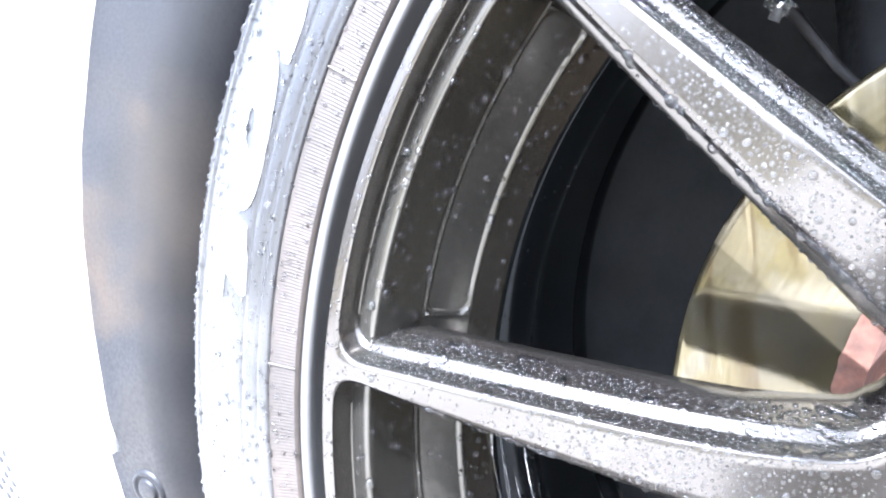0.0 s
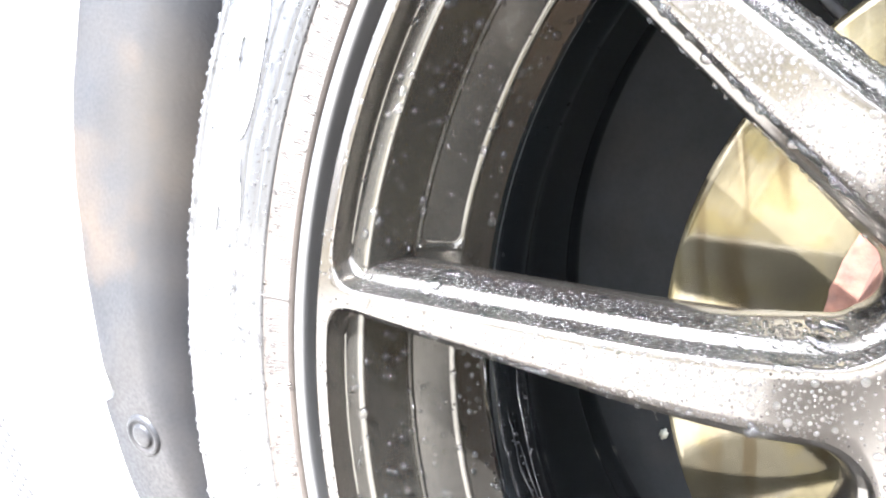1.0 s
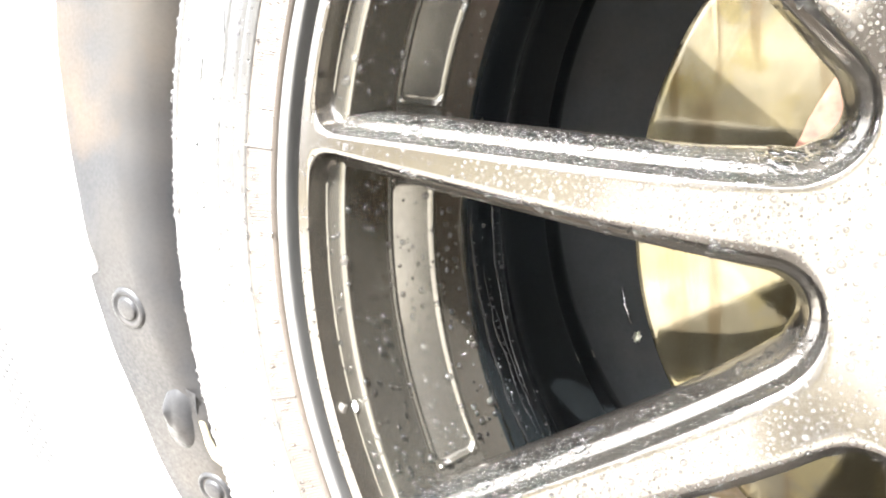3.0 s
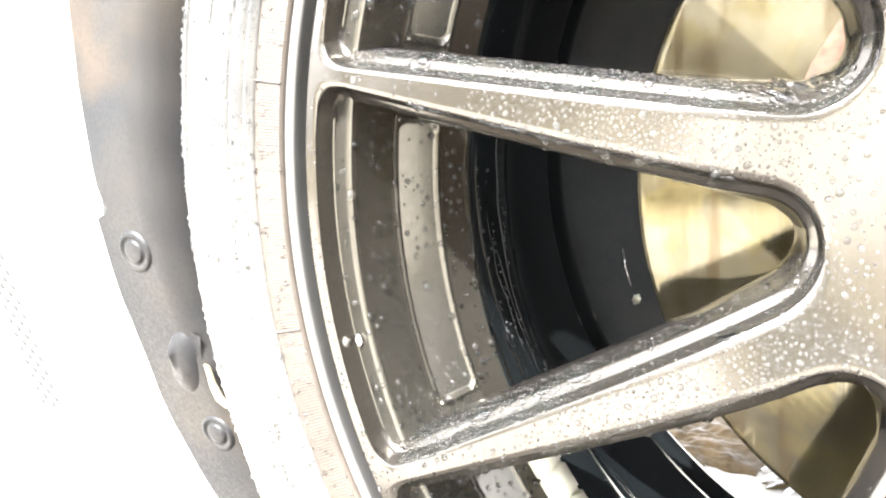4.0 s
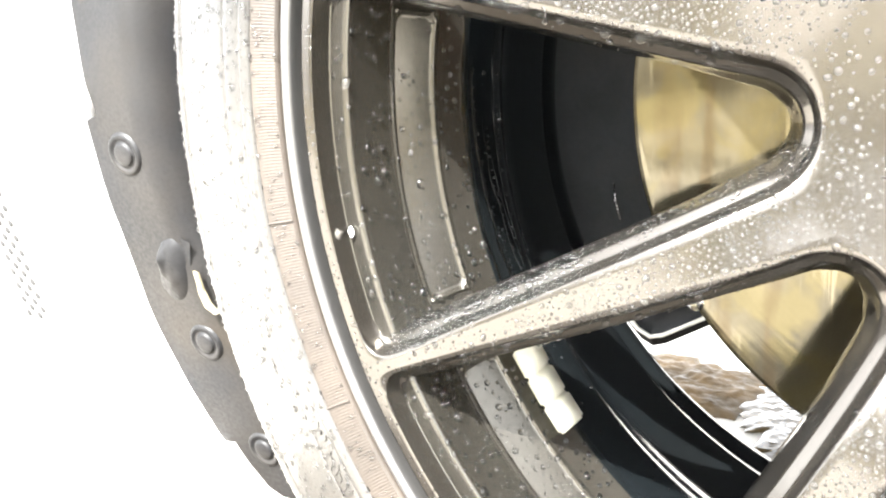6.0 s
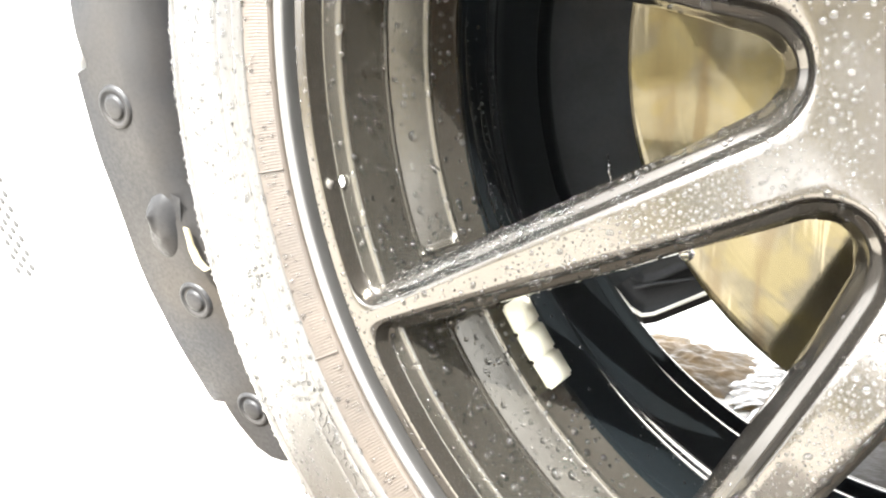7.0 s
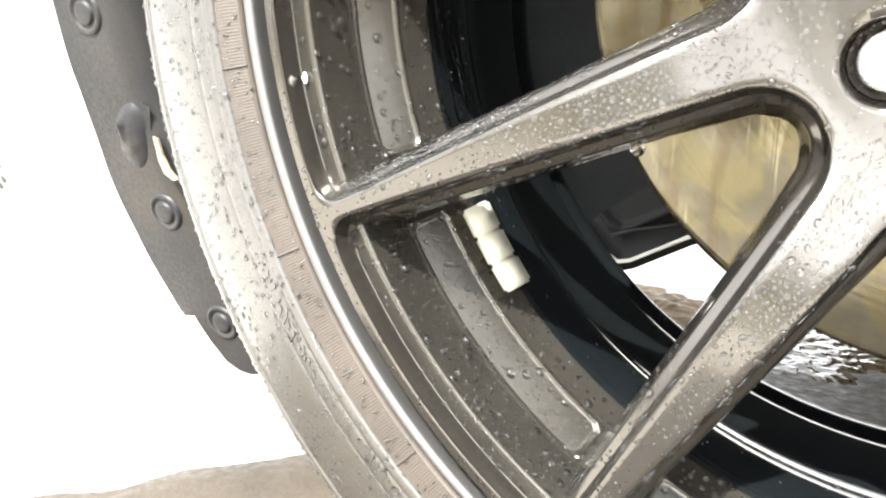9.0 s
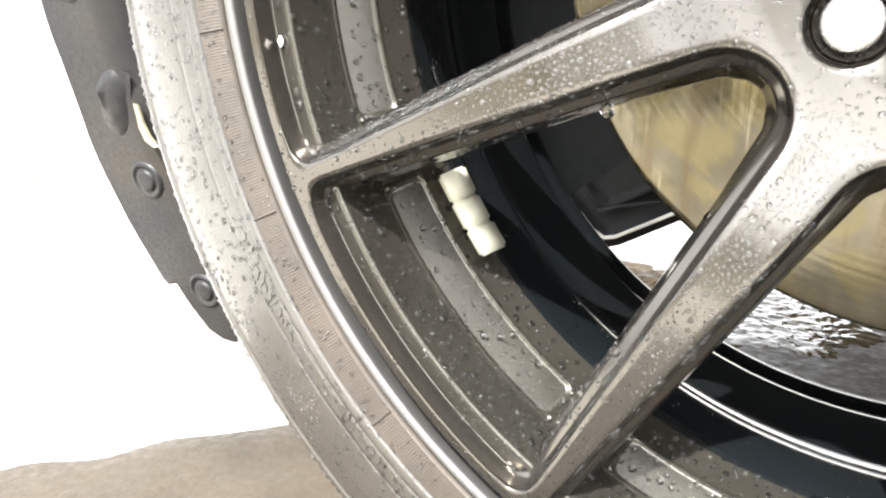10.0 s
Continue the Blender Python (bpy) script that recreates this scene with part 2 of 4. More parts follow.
# ---- ground ----
def flat_sheet(name, x0, x1, y0, y1, z, mat, nx, ny, bulge=0.0):
    verts, faces = [], []
    for j in range(ny + 1):
        for i in range(nx + 1):
            x, y = x0 + (x1 - x0) * i / nx, y0 + (y1 - y0) * j / ny
            verts.append((x, y, z + bulge * noise.noise((x * 9, y * 9, 0))))
    for j in range(ny):
        for i in range(nx):
            a = j * (nx + 1) + i
            faces.append((a, a + 1, a + nx + 2, a + nx + 1))
    return mesh_of(name, verts, faces, mat)


ground = new("ground", flat_sheet("ground", -60, 60, -60, 60, 0.0, CONCRETE, 24, 24))
tagged(ground, "pale sunlit concrete ground, partly wet", "ground", kind="structure")


def grit_patch():
    """Wet brown grit round the tyre, with an uneven edge and a painted-in shadow."""
    def keep(x, y):
        w = 0.016 * noise.noise((x * 14, y * 14, 3)) + (0.008 if y > 0.3 else 0.001) * noise.noise((x * 50, y * 50, 5))
        # Left and back bounds follow the edge of that shadow.
        left = 0.78 * (x + 0.555) - 0.63 * y + w
        back = 0.72 - y + 1.6 * w
        return min(left, back, 0.68 - math.hypot(x - 0.08, y - 0.02) + 3.0 * w)
    n, x0, x1, y0, y1 = 340, -0.75, 0.95, -0.9, 0.8
    grid, verts, faces = {}, [], []

    def at(i, j):
        if (i, j) not in grid:
            x, y = x0 + (x1 - x0) * i / n, y0 + (y1 - y0) * j / n
            k = keep(x, y)
            if k < 0 and y < 0.6:
                x, y, k = x - 0.78 * k, y + 0.63 * k, 0.0
            h = min(1.0, max(0.0, k / 0.02))
            grid[i, j] = len(verts)
            verts.append((x, y, 0.0006 + 0.0030 * h + 0.0010 * h * noise.noise((x * 25, y * 25, 1)) + 0.0006 * h * noise.noise((x * 90, y * 90, 2))))
        return grid[i, j]

    for i in range(n):
        for j in range(n):
            if max(keep(x0 + (x1 - x0) * (i + p) / n, y0 + (y1 - y0) * (j + q) / n) for p in (0, 1) for q in (0, 1)) > 0:
                faces.append((at(i, j), at(i + 1, j), at(i + 1, j + 1), at(i, j + 1)))
    return mesh_of("shaded_grit", verts, faces, MUD)


tagged(new("shaded_grit", grit_patch()), "wet brown grit on the concrete round the tyre, a cast shadow put into its colour", "grit", kind="stuff")

def mud_spill():
    """A low spread of sandy mud at the puddle's edge, behind the wheel."""
    verts, faces, rings, n = [], [], 40, 120
    for i in range(rings + 1):
        for k in range(n):
            a = 2 * math.pi * k / n
            c, q = math.cos(a), math.sin(a)
            edge = 1 + 0.25 * noise.noise((c * 1.6, q * 1.6, 9)) + 0.16 * noise.noise((c * 6, q * 6, 2)) + 0.07 * noise.noise((c * 22, q * 22, 2))
            x, y = -0.265 + 0.100 * edge * c * i / rings, 0.630 + 0.095 * edge * q * i / rings
            swell = 0.0036 * noise.noise((x * 45, y * 55, 5)) + 0.0022 * noise.noise((x * 120, y * 130, 6))
            verts.append((x, y, 0.0075 * (1 - (i / rings) ** 4) + 0.0008 + swell * (1 - (i / rings) ** 4)))
    for i in range(rings):
        for k in range(n):
            faces.append((i * n + k, i * n + (k + 1) % n, (i + 1) * n + (k + 1) % n, (i + 1) * n + k))
    return mesh_of("sandy_mud", verts, faces, SAND)


tagged(new("sandy_mud", mud_spill()), "wet sandy brown mud at the edge of the puddle", "mud", kind="stuff")


def puddle_mesh():
    """A shallow puddle with an uneven edge and small ripples."""
    verts, faces, rings, n = [], [], 90, 220
    for i in range(rings + 1):
        for k in range(n):
            a = 2 * math.pi * k / n
            c, q = math.cos(a), math.sin(a)
            edge = 1 + 0.30 * noise.noise((c * 1.5, q * 1.5, 4)) + 0.22 * noise.noise((c * 5, q * 5, 7)) + 0.10 * noise.noise((c * 16, q * 16, 3))
            x, y = -0.098 + 0.090 * edge * c * i / rings, 0.605 + 0.120 * edge * q * i / rings
            ripple = 0.0016 * noise.noise((x * 70, y * 76, 11)) + 0.0008 * noise.noise((x * 170, y * 190, 14))
            verts.append((x, y, 0.0052 + ripple * (1 - (i / rings) ** 6) - 0.003 * (i / rings) ** 8))
    for i in range(rings):
        for k in range(n):
            faces.append((i * n + k, i * n + (k + 1) % n, (i + 1) * n + (k + 1) % n, (i + 1) * n + k))
    return mesh_of("puddle", verts, faces, PUDDLE)


tagged(new("puddle", puddle_mesh()), "rippled shallow puddle of muddy water behind the wheel", "puddle", kind="structure")

def verge_mesh():
    """The grass verge across the yard, with an uneven near edge and low tufts."""
    verts, faces, nx, ny = [], [], 240, 90
    for j in range(ny + 1):
        for i in range(nx + 1):
            x = -14 + 28 * i / nx
            near = -2.5 + 0.25 * noise.noise((x * 0.9, 0, 3)) + 0.08 * noise.noise((x * 4, 0, 8))
            y = near - 26 * (j / ny) ** 2.2
            up = min(1.0, j / 3)
            verts.append((x, y, 0.003 + up * (0.03 + 0.03 * noise.noise((x * 3, y * 3, 1)) + 0.02 * noise.noise((x * 11, y * 11, 2)))))
    for j in range(ny):
        for i in range(nx):
            a = j * (nx + 1) + i
            faces.append((a, a + 1, a + nx + 2, a + nx + 1))
    return mesh_of("grass_verge", verts, faces, GRASS)


tagged(new("grass_verge", verge_mesh()), "olive grass verge strewn with yellow autumn leaves", "grass", kind="stuff")

# ---- distance ----
def far_trees():
    """A belt of autumn shrubs and trees beyond the verge: trunks, and crowns of many leaf clumps."""
    g = random.Random(41)
    verts, faces, mats = [], [], []

    def leaf(c, size):
        u = Vector((g.gauss(0, 1), g.gauss(0, 1), g.gauss(0, 1))).normalized()
        v = u.orthogonal().normalized()
        w = u.cross(v)
        b = len(verts)
        verts.extend((c - v * size, c - w * size * 0.5, c + v * size, c + w * size * 0.5))
        faces.append((b, b + 1, b + 2, b + 3))
        mats.append(0)

    for k in range(44):
        a = radians(226 + 164 * (k + g.uniform(-0.3, 0.3)) / 43)
        far = g.uniform(13, 19)
        x, y = far * math.cos(a), far * math.sin(a)
        tall = g.uniform(2.6, 5.2)
        b = len(verts)
        for h, w in ((0.0, 0.16), (tall * 0.4, 0.11), (tall * 0.85, 0.04)):
            for q in range(6):
                verts.append(Vector((x + w * math.cos(q * 1.047), y + w * math.sin(q * 1.047), h)))
        for h in range(2):
            for q in range(6):
                faces.append((b + h * 6 + q, b + h * 6 + (q + 1) % 6, b + h * 6 + 6 + (q + 1) % 6, b + h * 6 + 6 + q))
                mats.append(1)
        for _ in range(16):
            c = Vector((x + g.gauss(0, 0.75), y + g.gauss(0, 0.75), tall * g.uniform(0.28, 0.95)))
            for _ in range(26):
                leaf(c + Vector((g.gauss(0, 0.38), g.gauss(0, 0.38), g.gauss(0, 0.28))), g.uniform(0.08, 0.19))
        for _ in range(150):
            leaf(Vector((x + g.gauss(0, 1.0), y + g.gauss(0, 1.0), abs(g.gauss(0.25, 0.35)))), g.uniform(0.08, 0.2))
    me = bpy.data.meshes.new("far_trees")
    me.from_pydata([tuple(v) for v in verts], [], faces)
    me.materials.append(LEAF)
    me.materials.append(BARK)
    me.polygons.foreach_set("material_index", mats)
    return me


tagged(new("far_trees", far_trees()), "yellow-green autumn trees and shrubs beyond the grass verge", "trees", kind="stuff")

# ---- wheel ----
wheel = new("alloy_wheel")
wheel.location = HUB
tagged(wheel, "dark grey ten-spoke alloy car wheel, wet, with a dusty tyre", "wheel")

SPOKE_0 = 167.1
FRONT = [(0.0, -0.0262), (0.06, -0.0236), (0.07, -0.0211), (0.0775, -0.0191), (0.088, -0.0146), (0.097, -0.0088), (0.107, -0.0046), (0.12, -0.0012), (0.14, 0.0018), (0.18, 0.0030), (0.23, 0.0036), (0.2426, 0.0028), (0.26, 0.0012)]
FR, FD = np.array([p[0] for p in FRONT]), np.array([p[1] for p in FRONT])


def front(r):
    """Depth of the wheel's face at a radius, softened."""
    return float(np.mean([np.interp(r + e, FR, FD) for e in (-0.004, -0.002, 0.0, 0.002, 0.004)]))


def window_side():
    """Half of a window's edge, from its hub end to the middle of its outer end: (along, across) about its own axis."""
    pts = []
    c, rho, slope = 0.0992, 0.0218, math.atan(0.3767)
    for i in range(10):
        a = (math.pi / 2 - slope) * i / 9
        pts.append((c - rho * math.cos(a), rho * math.sin(a)))
    x0, y0 = pts[-1]
    for i in range(1, 17):
        x = x0 + (0.2198 - x0) * i / 16
        pts.append((x, y0 + (x - x0) * math.tan(slope)))
    # the corner: the straight side meets the outer arc, rounded off
    outer, xc = 0.2433, 0.23
    for _ in range(20):
        xc = math.sqrt(outer ** 2 - (y0 + (xc - x0) * math.tan(slope)) ** 2)
    corner = (xc, y0 + (xc - x0) * math.tan(slope))
    a2 = math.atan2(corner[1], corner[0]) - 0.040
    end = (outer * math.cos(a2), outer * math.sin(a2))
    x0, y0 = pts[-1]
    for i in range(1, 8):
        t = i / 8
        pts.append(tuple((1 - t) ** 2 * p + 2 * t * (1 - t) * q + t * t * s for p, q, s in zip((x0, y0), corner, end)))
    for i in range(0, 13):
        a = a2 * (1 - i / 12)
        pts.append((outer * math.cos(a), outer * math.sin(a)))
    return pts


SIDE = window_side()
HUB_R, RING_R = 0.0738, 0.2476
# inward offset and depth of the window's wall, step by step
WALL = [(0.0004, 0.0001), (0.0008, 0.0004), (0.0011, 0.0009), (0.0013, 0.0016), (0.0018, 0.0040), (0.0022, 0.0064), (0.0025, 0.0073), (0.0030, 0.0079), (0.0036, 0.0083), (0.0056, 0.0096), (0.0062, 0.0101), (0.0066, 0.0108), (0.0069, 0.0120), (0.0078, 0.0148), (0.0095, 0.0186), (0.0108, 0.0215), (0.0116, 0.0260), (0.0112, 0.0330), (0.0060, 0.0350)]


def spoke_mesh():
    """One tenth of the wheel's face: a spoke with its share of hub and ring, along the +x axis."""
    verts, faces = [], []
    ang = []
    for x, y in SIDE:
        ang.append((math.hypot(x, y), 18.0 - math.degrees(math.atan2(y, x))))
    n = len(SIDE)
    tip, side_end, corner_end = 9, 25, 33
    for sign in (1, -1):
        rows = []
        for j, ((x, y), (r, a)) in enumerate(zip(SIDE, ang)):
            if j <= tip:
                t = j / tip
                br, ba = (HUB_R, 18 * (1 - j / 6)) if j <= 6 else (HUB_R + (j - 6) / 3 * 0.012, 0.0)
            elif j <= side_end:
                t = (j - tip) / (side_end - tip)
                br, ba = 0.0858 + t * (0.236 - 0.0858), 0.0
            elif j <= corner_end:
                t = (j - side_end) / (corner_end - side_end)
                br = 0.236 + (RING_R - 0.236) * min(1, t / 0.5)
                ba = 0.0 if t < 0.5 else a * (t - 0.5) / 0.5
            else:
                br, ba = RING_R, a
            row = []
            px, pz = r * math.cos(radians(a)), r * math.sin(radians(a))
            bx, bz = br * math.cos(radians(ba)), br * math.sin(radians(ba))
            for k in range(8):
                s = k / 7
                qx, qz = bx + (px - bx) * s, bz + (pz - bz) * s
                d = front(math.hypot(qx, qz)) - 0.0005 * s ** 4
                row.append((qx, -d, sign * qz))
            # the wall, offset along the edge's own normal towards the window
            x1, y1 = SIDE[max(0, j - 1)]
            x2, y2 = SIDE[min(n - 1, j + 1)]
            if j == 0:
                nx, ny = 1.0, 0.0
            elif j == n - 1:
                nx, ny = -1.0, 0.0
            else:
                tx, ty = x2 - x1, y2 - y1
                h = math.hypot(tx, ty)
                nx, ny = ty / h, -tx / h
            weight = 1.0 if j <= corner_end - 2 else max(0.10, 1.0 - (j - corner_end + 2) * 0.3)
            lean = 1.0 - 0.55 * min(1.0, max(0.0, (j - tip + 3) / 6))
            for o, dz in WALL:
                o = o if o < 0.006 else 0.006 + (o - 0.006) * lean
                wx, wy = x + nx * o * weight, y + ny * o * weight
                wy = max(wy, 0.0)
                rr, aa = math.hypot(wx, wy), 18.0 - math.degrees(math.atan2(wy, wx))
                d = front(r) - 0.0005 - dz
                row.append((rr * math.cos(radians(aa)), -d, sign * rr * math.sin(radians(aa))))
            rows.append(row)
        m = len(rows[0])
        base = len(verts)
        for row in rows:
            verts += row
        for j in range(n - 1):
            for k in range(m - 1):
                q = (base + j * m + k, base + (j + 1) * m + k, base + (j + 1) * m + k + 1, base + j * m + k + 1)
                faces.append(q if sign > 0 else q[::-1])
    return sharpen(mesh_of("spoke", verts, faces, RIM), 50)


OUTER = [(0.2442, -0.0030), (0.2434, -0.0034), (0.2431, -0.0040), (0.2430, -0.0064), (0.2428, -0.0072), (0.2423, -0.0077), (0.2416, -0.0074), (0.2408, -0.0068), (0.2356, -0.0062), (0.2348, -0.0063), (0.2342, -0.0068), (0.2339, -0.0080), (0.2328, -0.0150), (0.2312, -0.0250), (0.2307, -0.0284), (0.2301, -0.0300)]
PAD = [(0.2301, -0.0300), (0.2203, -0.0450)]
STEP = [(0.2203, -0.0450), (0.2198, -0.0457), (0.2192, -0.0471), (0.2180, -0.0505), (0.2155, -0.0570), (0.2146, -0.0590)]
INNER = [(0.2146, -0.0590), (0.2142, -0.0600), (0.2137, -0.0630), (0.2136, -0.0850), (0.2150, -0.0950), (0.2215, -0.1120), (0.2260, -0.1180), (0.2272, -0.1200), (0.2268, -0.1215), (0.2284, -0.1230), (0.2281, -0.1245), (0.2300, -0.1290), (0.2330, -0.1360), (0.2345, -0.1500), (0.2360, -0.1950), (0.2375, -0.2030), (0.2410, -0.2080), (0.2422, -0.2100), (0.2424, -0.2120), (0.2400, -0.2180), (0.2405, -0.2280), (0.2440, -0.2380), (0.2452, -0.2400), (0.2455, -0.2420), (0.2580, -0.2440), (0.2600, -0.2400)]


def outer_barrel():
    """The barrel behind the spokes: ridges, a cone, and a shallow recessed pad with round ends in each window."""
    line = rounded(OUTER, 1) + [(PAD[0][0] + (PAD[-1][0] - PAD[0][0]) * i / 72, PAD[0][1] + (PAD[-1][1] - PAD[0][1]) * i / 72) for i in range(1, 73)] + STEP[1:]
    k0 = len(rounded(OUTER, 1)) - 1
    k1 = k0 + 72
    steps = 1440
    verts, faces = [], []
    n = len(line)
    for i in range(steps):
        a = 360.0 * i / steps
        off = abs(((a - SPOKE_0) % 36) - 18)
        for k, (r, d) in enumerate(line):
            dip = 0.0
            if k0 <= k <= k1:
                u = (k - k0) / (k1 - k0)
                edge_u = min(u, 1 - u) * 0.0188
                edge_a = radians(14.3 - off) * 0.225
                rc = 0.0045
                if edge_a <= 0 or edge_u <= 0:
                    inside = min(edge_a, edge_u)
                elif edge_u < rc and edge_a < rc:
                    inside = rc - math.hypot(rc - edge_u, rc - edge_a)
                else:
                    inside = min(edge_u, edge_a)
                dip = 0.0003 * min(1.0, max(0.0, inside / 0.0014)) - 0.0010 * math.exp(-((inside + 0.0002) / 0.0007) ** 2)
            verts.append(polar(r + dip * 0.85, a, d - dip * 0.5))
    for i in range(steps):
        j = (i + 1) % steps
        for k in range(n - 1):
            faces.append((i * n + k, j * n + k, j * n + k + 1, i * n + k + 1))
    return mesh_of("outer_barrel", verts, faces, DRUM)


BARREL_OUT = sharpen(outer_barrel(), 38)
rim = child("rim", BARREL_OUT, wheel, "dark grey ridged rim with recessed pads")
SPOKE = spoke_mesh()
SPOKE_ANGLES = [SPOKE_0 + 36 * k for k in range(10)]
for a in SPOKE_ANGLES:
    s = child("spoke", SPOKE, rim)
    s.rotation_euler = (0, -radians(a), 0)


def hub_mesh():
    """The hub's face, with five bolt holes."""
    verts, faces = [], []
    hole_r, mid = 0.0132, 0.0555
    n = 64
    for k in range(5):
        rows = []
        for i in range(n + 1):
            t = 2 * math.pi * i / n
            # the boundary of a 72-degree share, met by the ray from the hole's centre
            ux, uz = math.cos(t), math.sin(t)
            best = 9.0
            for s in np.linspace(0.001, 0.06, 240):
                x, z = mid + ux * s, uz * s
                r, a = math.hypot(x, z), math.degrees(math.atan2(z, x))
                if r > HUB_R or r < 0.030 or abs(a) > 36:
                    best = s
                    break
            row = []
            for q in range(7):
                s = hole_r + (best - hole_r) * q / 6
                x, z = mid + ux * s, uz * s
                d = front(math.hypot(x, z)) - (0.0008 if q == 0 else 0)
                row.append((x, -d, z))
            inner = [(mid + ux * (hole_r - e), 0.0245 + h, uz * (hole_r - e)) for e, h in ((0.0006, 0.001), (0.0008, 0.022))]
            rows.append(inner[::-1] + row)
        m = len(rows[0])
        base = len(verts)
        turn = Matrix.Rotation(-radians(SPOKE_0 + 54 + 72 * k), 3, "Y")
        for row in rows:
            verts += [turn @ Vector(p) for p in row]
        for i in range(n):
            for q in range(m - 1):
                faces.append((base + i * m + q, base + (i + 1) * m + q, base + (i + 1) * m + q + 1, base + i * m + q + 1))
    return sharpen(mesh_of("hub", verts, faces, RIM), 40)


def face_normals(me):
    """Gives the flat of the wheel's face the normals of its one turned surface, so that its pieces meet unseen."""
    out = []
    for loop in me.loops:
        v = me.vertices[loop.vertex_index].co
        r = math.hypot(v.x, v.z)
        if r > 0.03 and abs(-v.y - front(r)) < 0.00014:
            s = (front(r + 0.001) - front(r - 0.001)) / 0.002
            n = Vector((-s * v.x / r, -1.0, -s * v.z / r)).normalized()
            out.append(tuple(n))
        else:
            out.append((0.0, 0.0, 0.0))
    me.normals_split_custom_set(out)
    return me


def facing_outwards(me, spot):
    """Turns a mesh's faces so that the one nearest to a place looks away from the car."""
    best = min(me.polygons, key=lambda p: (p.center - Vector(spot)).length)
    if best.normal.y > 0:
        me.flip_normals()
    return me


SPOKE = face_normals(facing_outwards(SPOKE, (0.15, -0.002, 0.0)))
HUB_FACE = hub_mesh()
share = math.radians(SPOKE_0 + 54 + 22)
HUB_FACE = face_normals(facing_outwards(HUB_FACE, (0.068 * math.cos(share), 0.0215, 0.068 * math.sin(share))))
child("hub", HUB_FACE, rim)
cap = rounded([(0.0, -0.022), (0.020, -0.022), (0.026, -0.024), (0.029, -0.026), (0.0305, -0.032)], 1)
child("centre_cap", mesh_of("centre_cap", *turned(cap, steps=64), RIM), rim, "dark round centre cap")

RING = rounded([(0.2440, -0.009), (0.2484, -0.0110), (0.2534, -0.0120), (0.2541, -0.0080), (0.2545, -0.0010), (0.2552, 0.0010), (0.2578, 0.0018), (0.2588, 0.0006), (0.2593, -0.003), (0.2590, -0.012)], 1)
child("outer_lip", sharpen(mesh_of("outer_lip", *turned(RING), LIP), 60), rim, "bright bare alloy outer lip")
EDGE = [(RING_R, 0.0025), (0.2480, 0.0021), (0.2483, 0.0010), (0.2484, -0.0109)]
child("ring_edge", mesh_of("ring_edge", *turned(EDGE), RIM), rim)

child("inner_barrel", sharpen(mesh_of("inner_barrel", *turned(INNER), BARREL), 60), rim, "deep inner barrel, its shade painted gloss black")


def block(name, mat, size, bevel, seg=3):
    bm = bmesh.new()
    bmesh.ops.create_cube(bm, size=1.0)
    bmesh.ops.scale(bm, vec=size, verts=bm.verts)
    bmesh.ops.bevel(bm, geom=bm.edges[:], offset=bevel, segments=seg, affect="EDGES")
    me = bpy.data.meshes.new(name)
    bm.to_mesh(me)
    bm.free()
    me.materials.append(mat)
    me.polygons.foreach_set("use_smooth", [True] * len(me.polygons))
    return me


SLAB = block("balance_weight", WEIGHT, (0.0042, 0.0205, 0.0131), 0.0012)
for i, a in enumerate((209.4, 212.9, 216.4)):
    w = child("balance_weight", SLAB, rim, "white stick-on balance weight")
    x, y, z = polar(0.2124, a, -0.0562)
    w.matrix_basis = Matrix.Translation((x, y, z)) @ Matrix.Rotation(-radians(a), 4, "Y") @ Matrix.Rotation(radians((-2, 1, 3)[i]), 4, "X")


def chip_mesh():
    """A small flake with a ragged outline."""
    g = random.Random(3)
    n = 11
    rim_pts = [(0.0017 * g.uniform(0.55, 1.15) * math.cos(2 * math.pi * i / n), 0.0021 * g.uniform(0.55, 1.15) * math.sin(2 * math.pi * i / n)) for i in range(n)]
    verts = [(x, h, z) for h in (0.0, -0.0007) for x, z in rim_pts] + [(0, -0.0010, 0)]
    faces = [(i, (i + 1) % n, n + (i + 1) % n, n + i) for i in range(n)] + [(n + i, n + (i + 1) % n, 2 * n) for i in range(n)]
    return mesh_of("white_chip", verts, faces, LETTER)


chip = child("white_chip", chip_mesh(), rim, "small white flake stuck to the rim's ridge")
chip.location, chip.rotation_euler = polar(0.2398, 190.8, -0.0058), (0, 0, radians(-25))


def lug_bolt():
    line = rounded([(0.0, -0.0235), (0.0065, -0.0238), (0.0084, -0.0248), (0.0090, -0.0270), (0.0092, -0.0400), (0.0120, -0.0430)], 1)
    return mesh_of("lug_bolt", *turned(line, steps=36), STEEL)


BOLT = lug_bolt()
for k in range(5):
    b = child("lug_bolt", BOLT, wheel, "bright steel lug bolt")
    b.location = polar(0.0555, SPOKE_0 + 54 + 72 * k, 0.0)

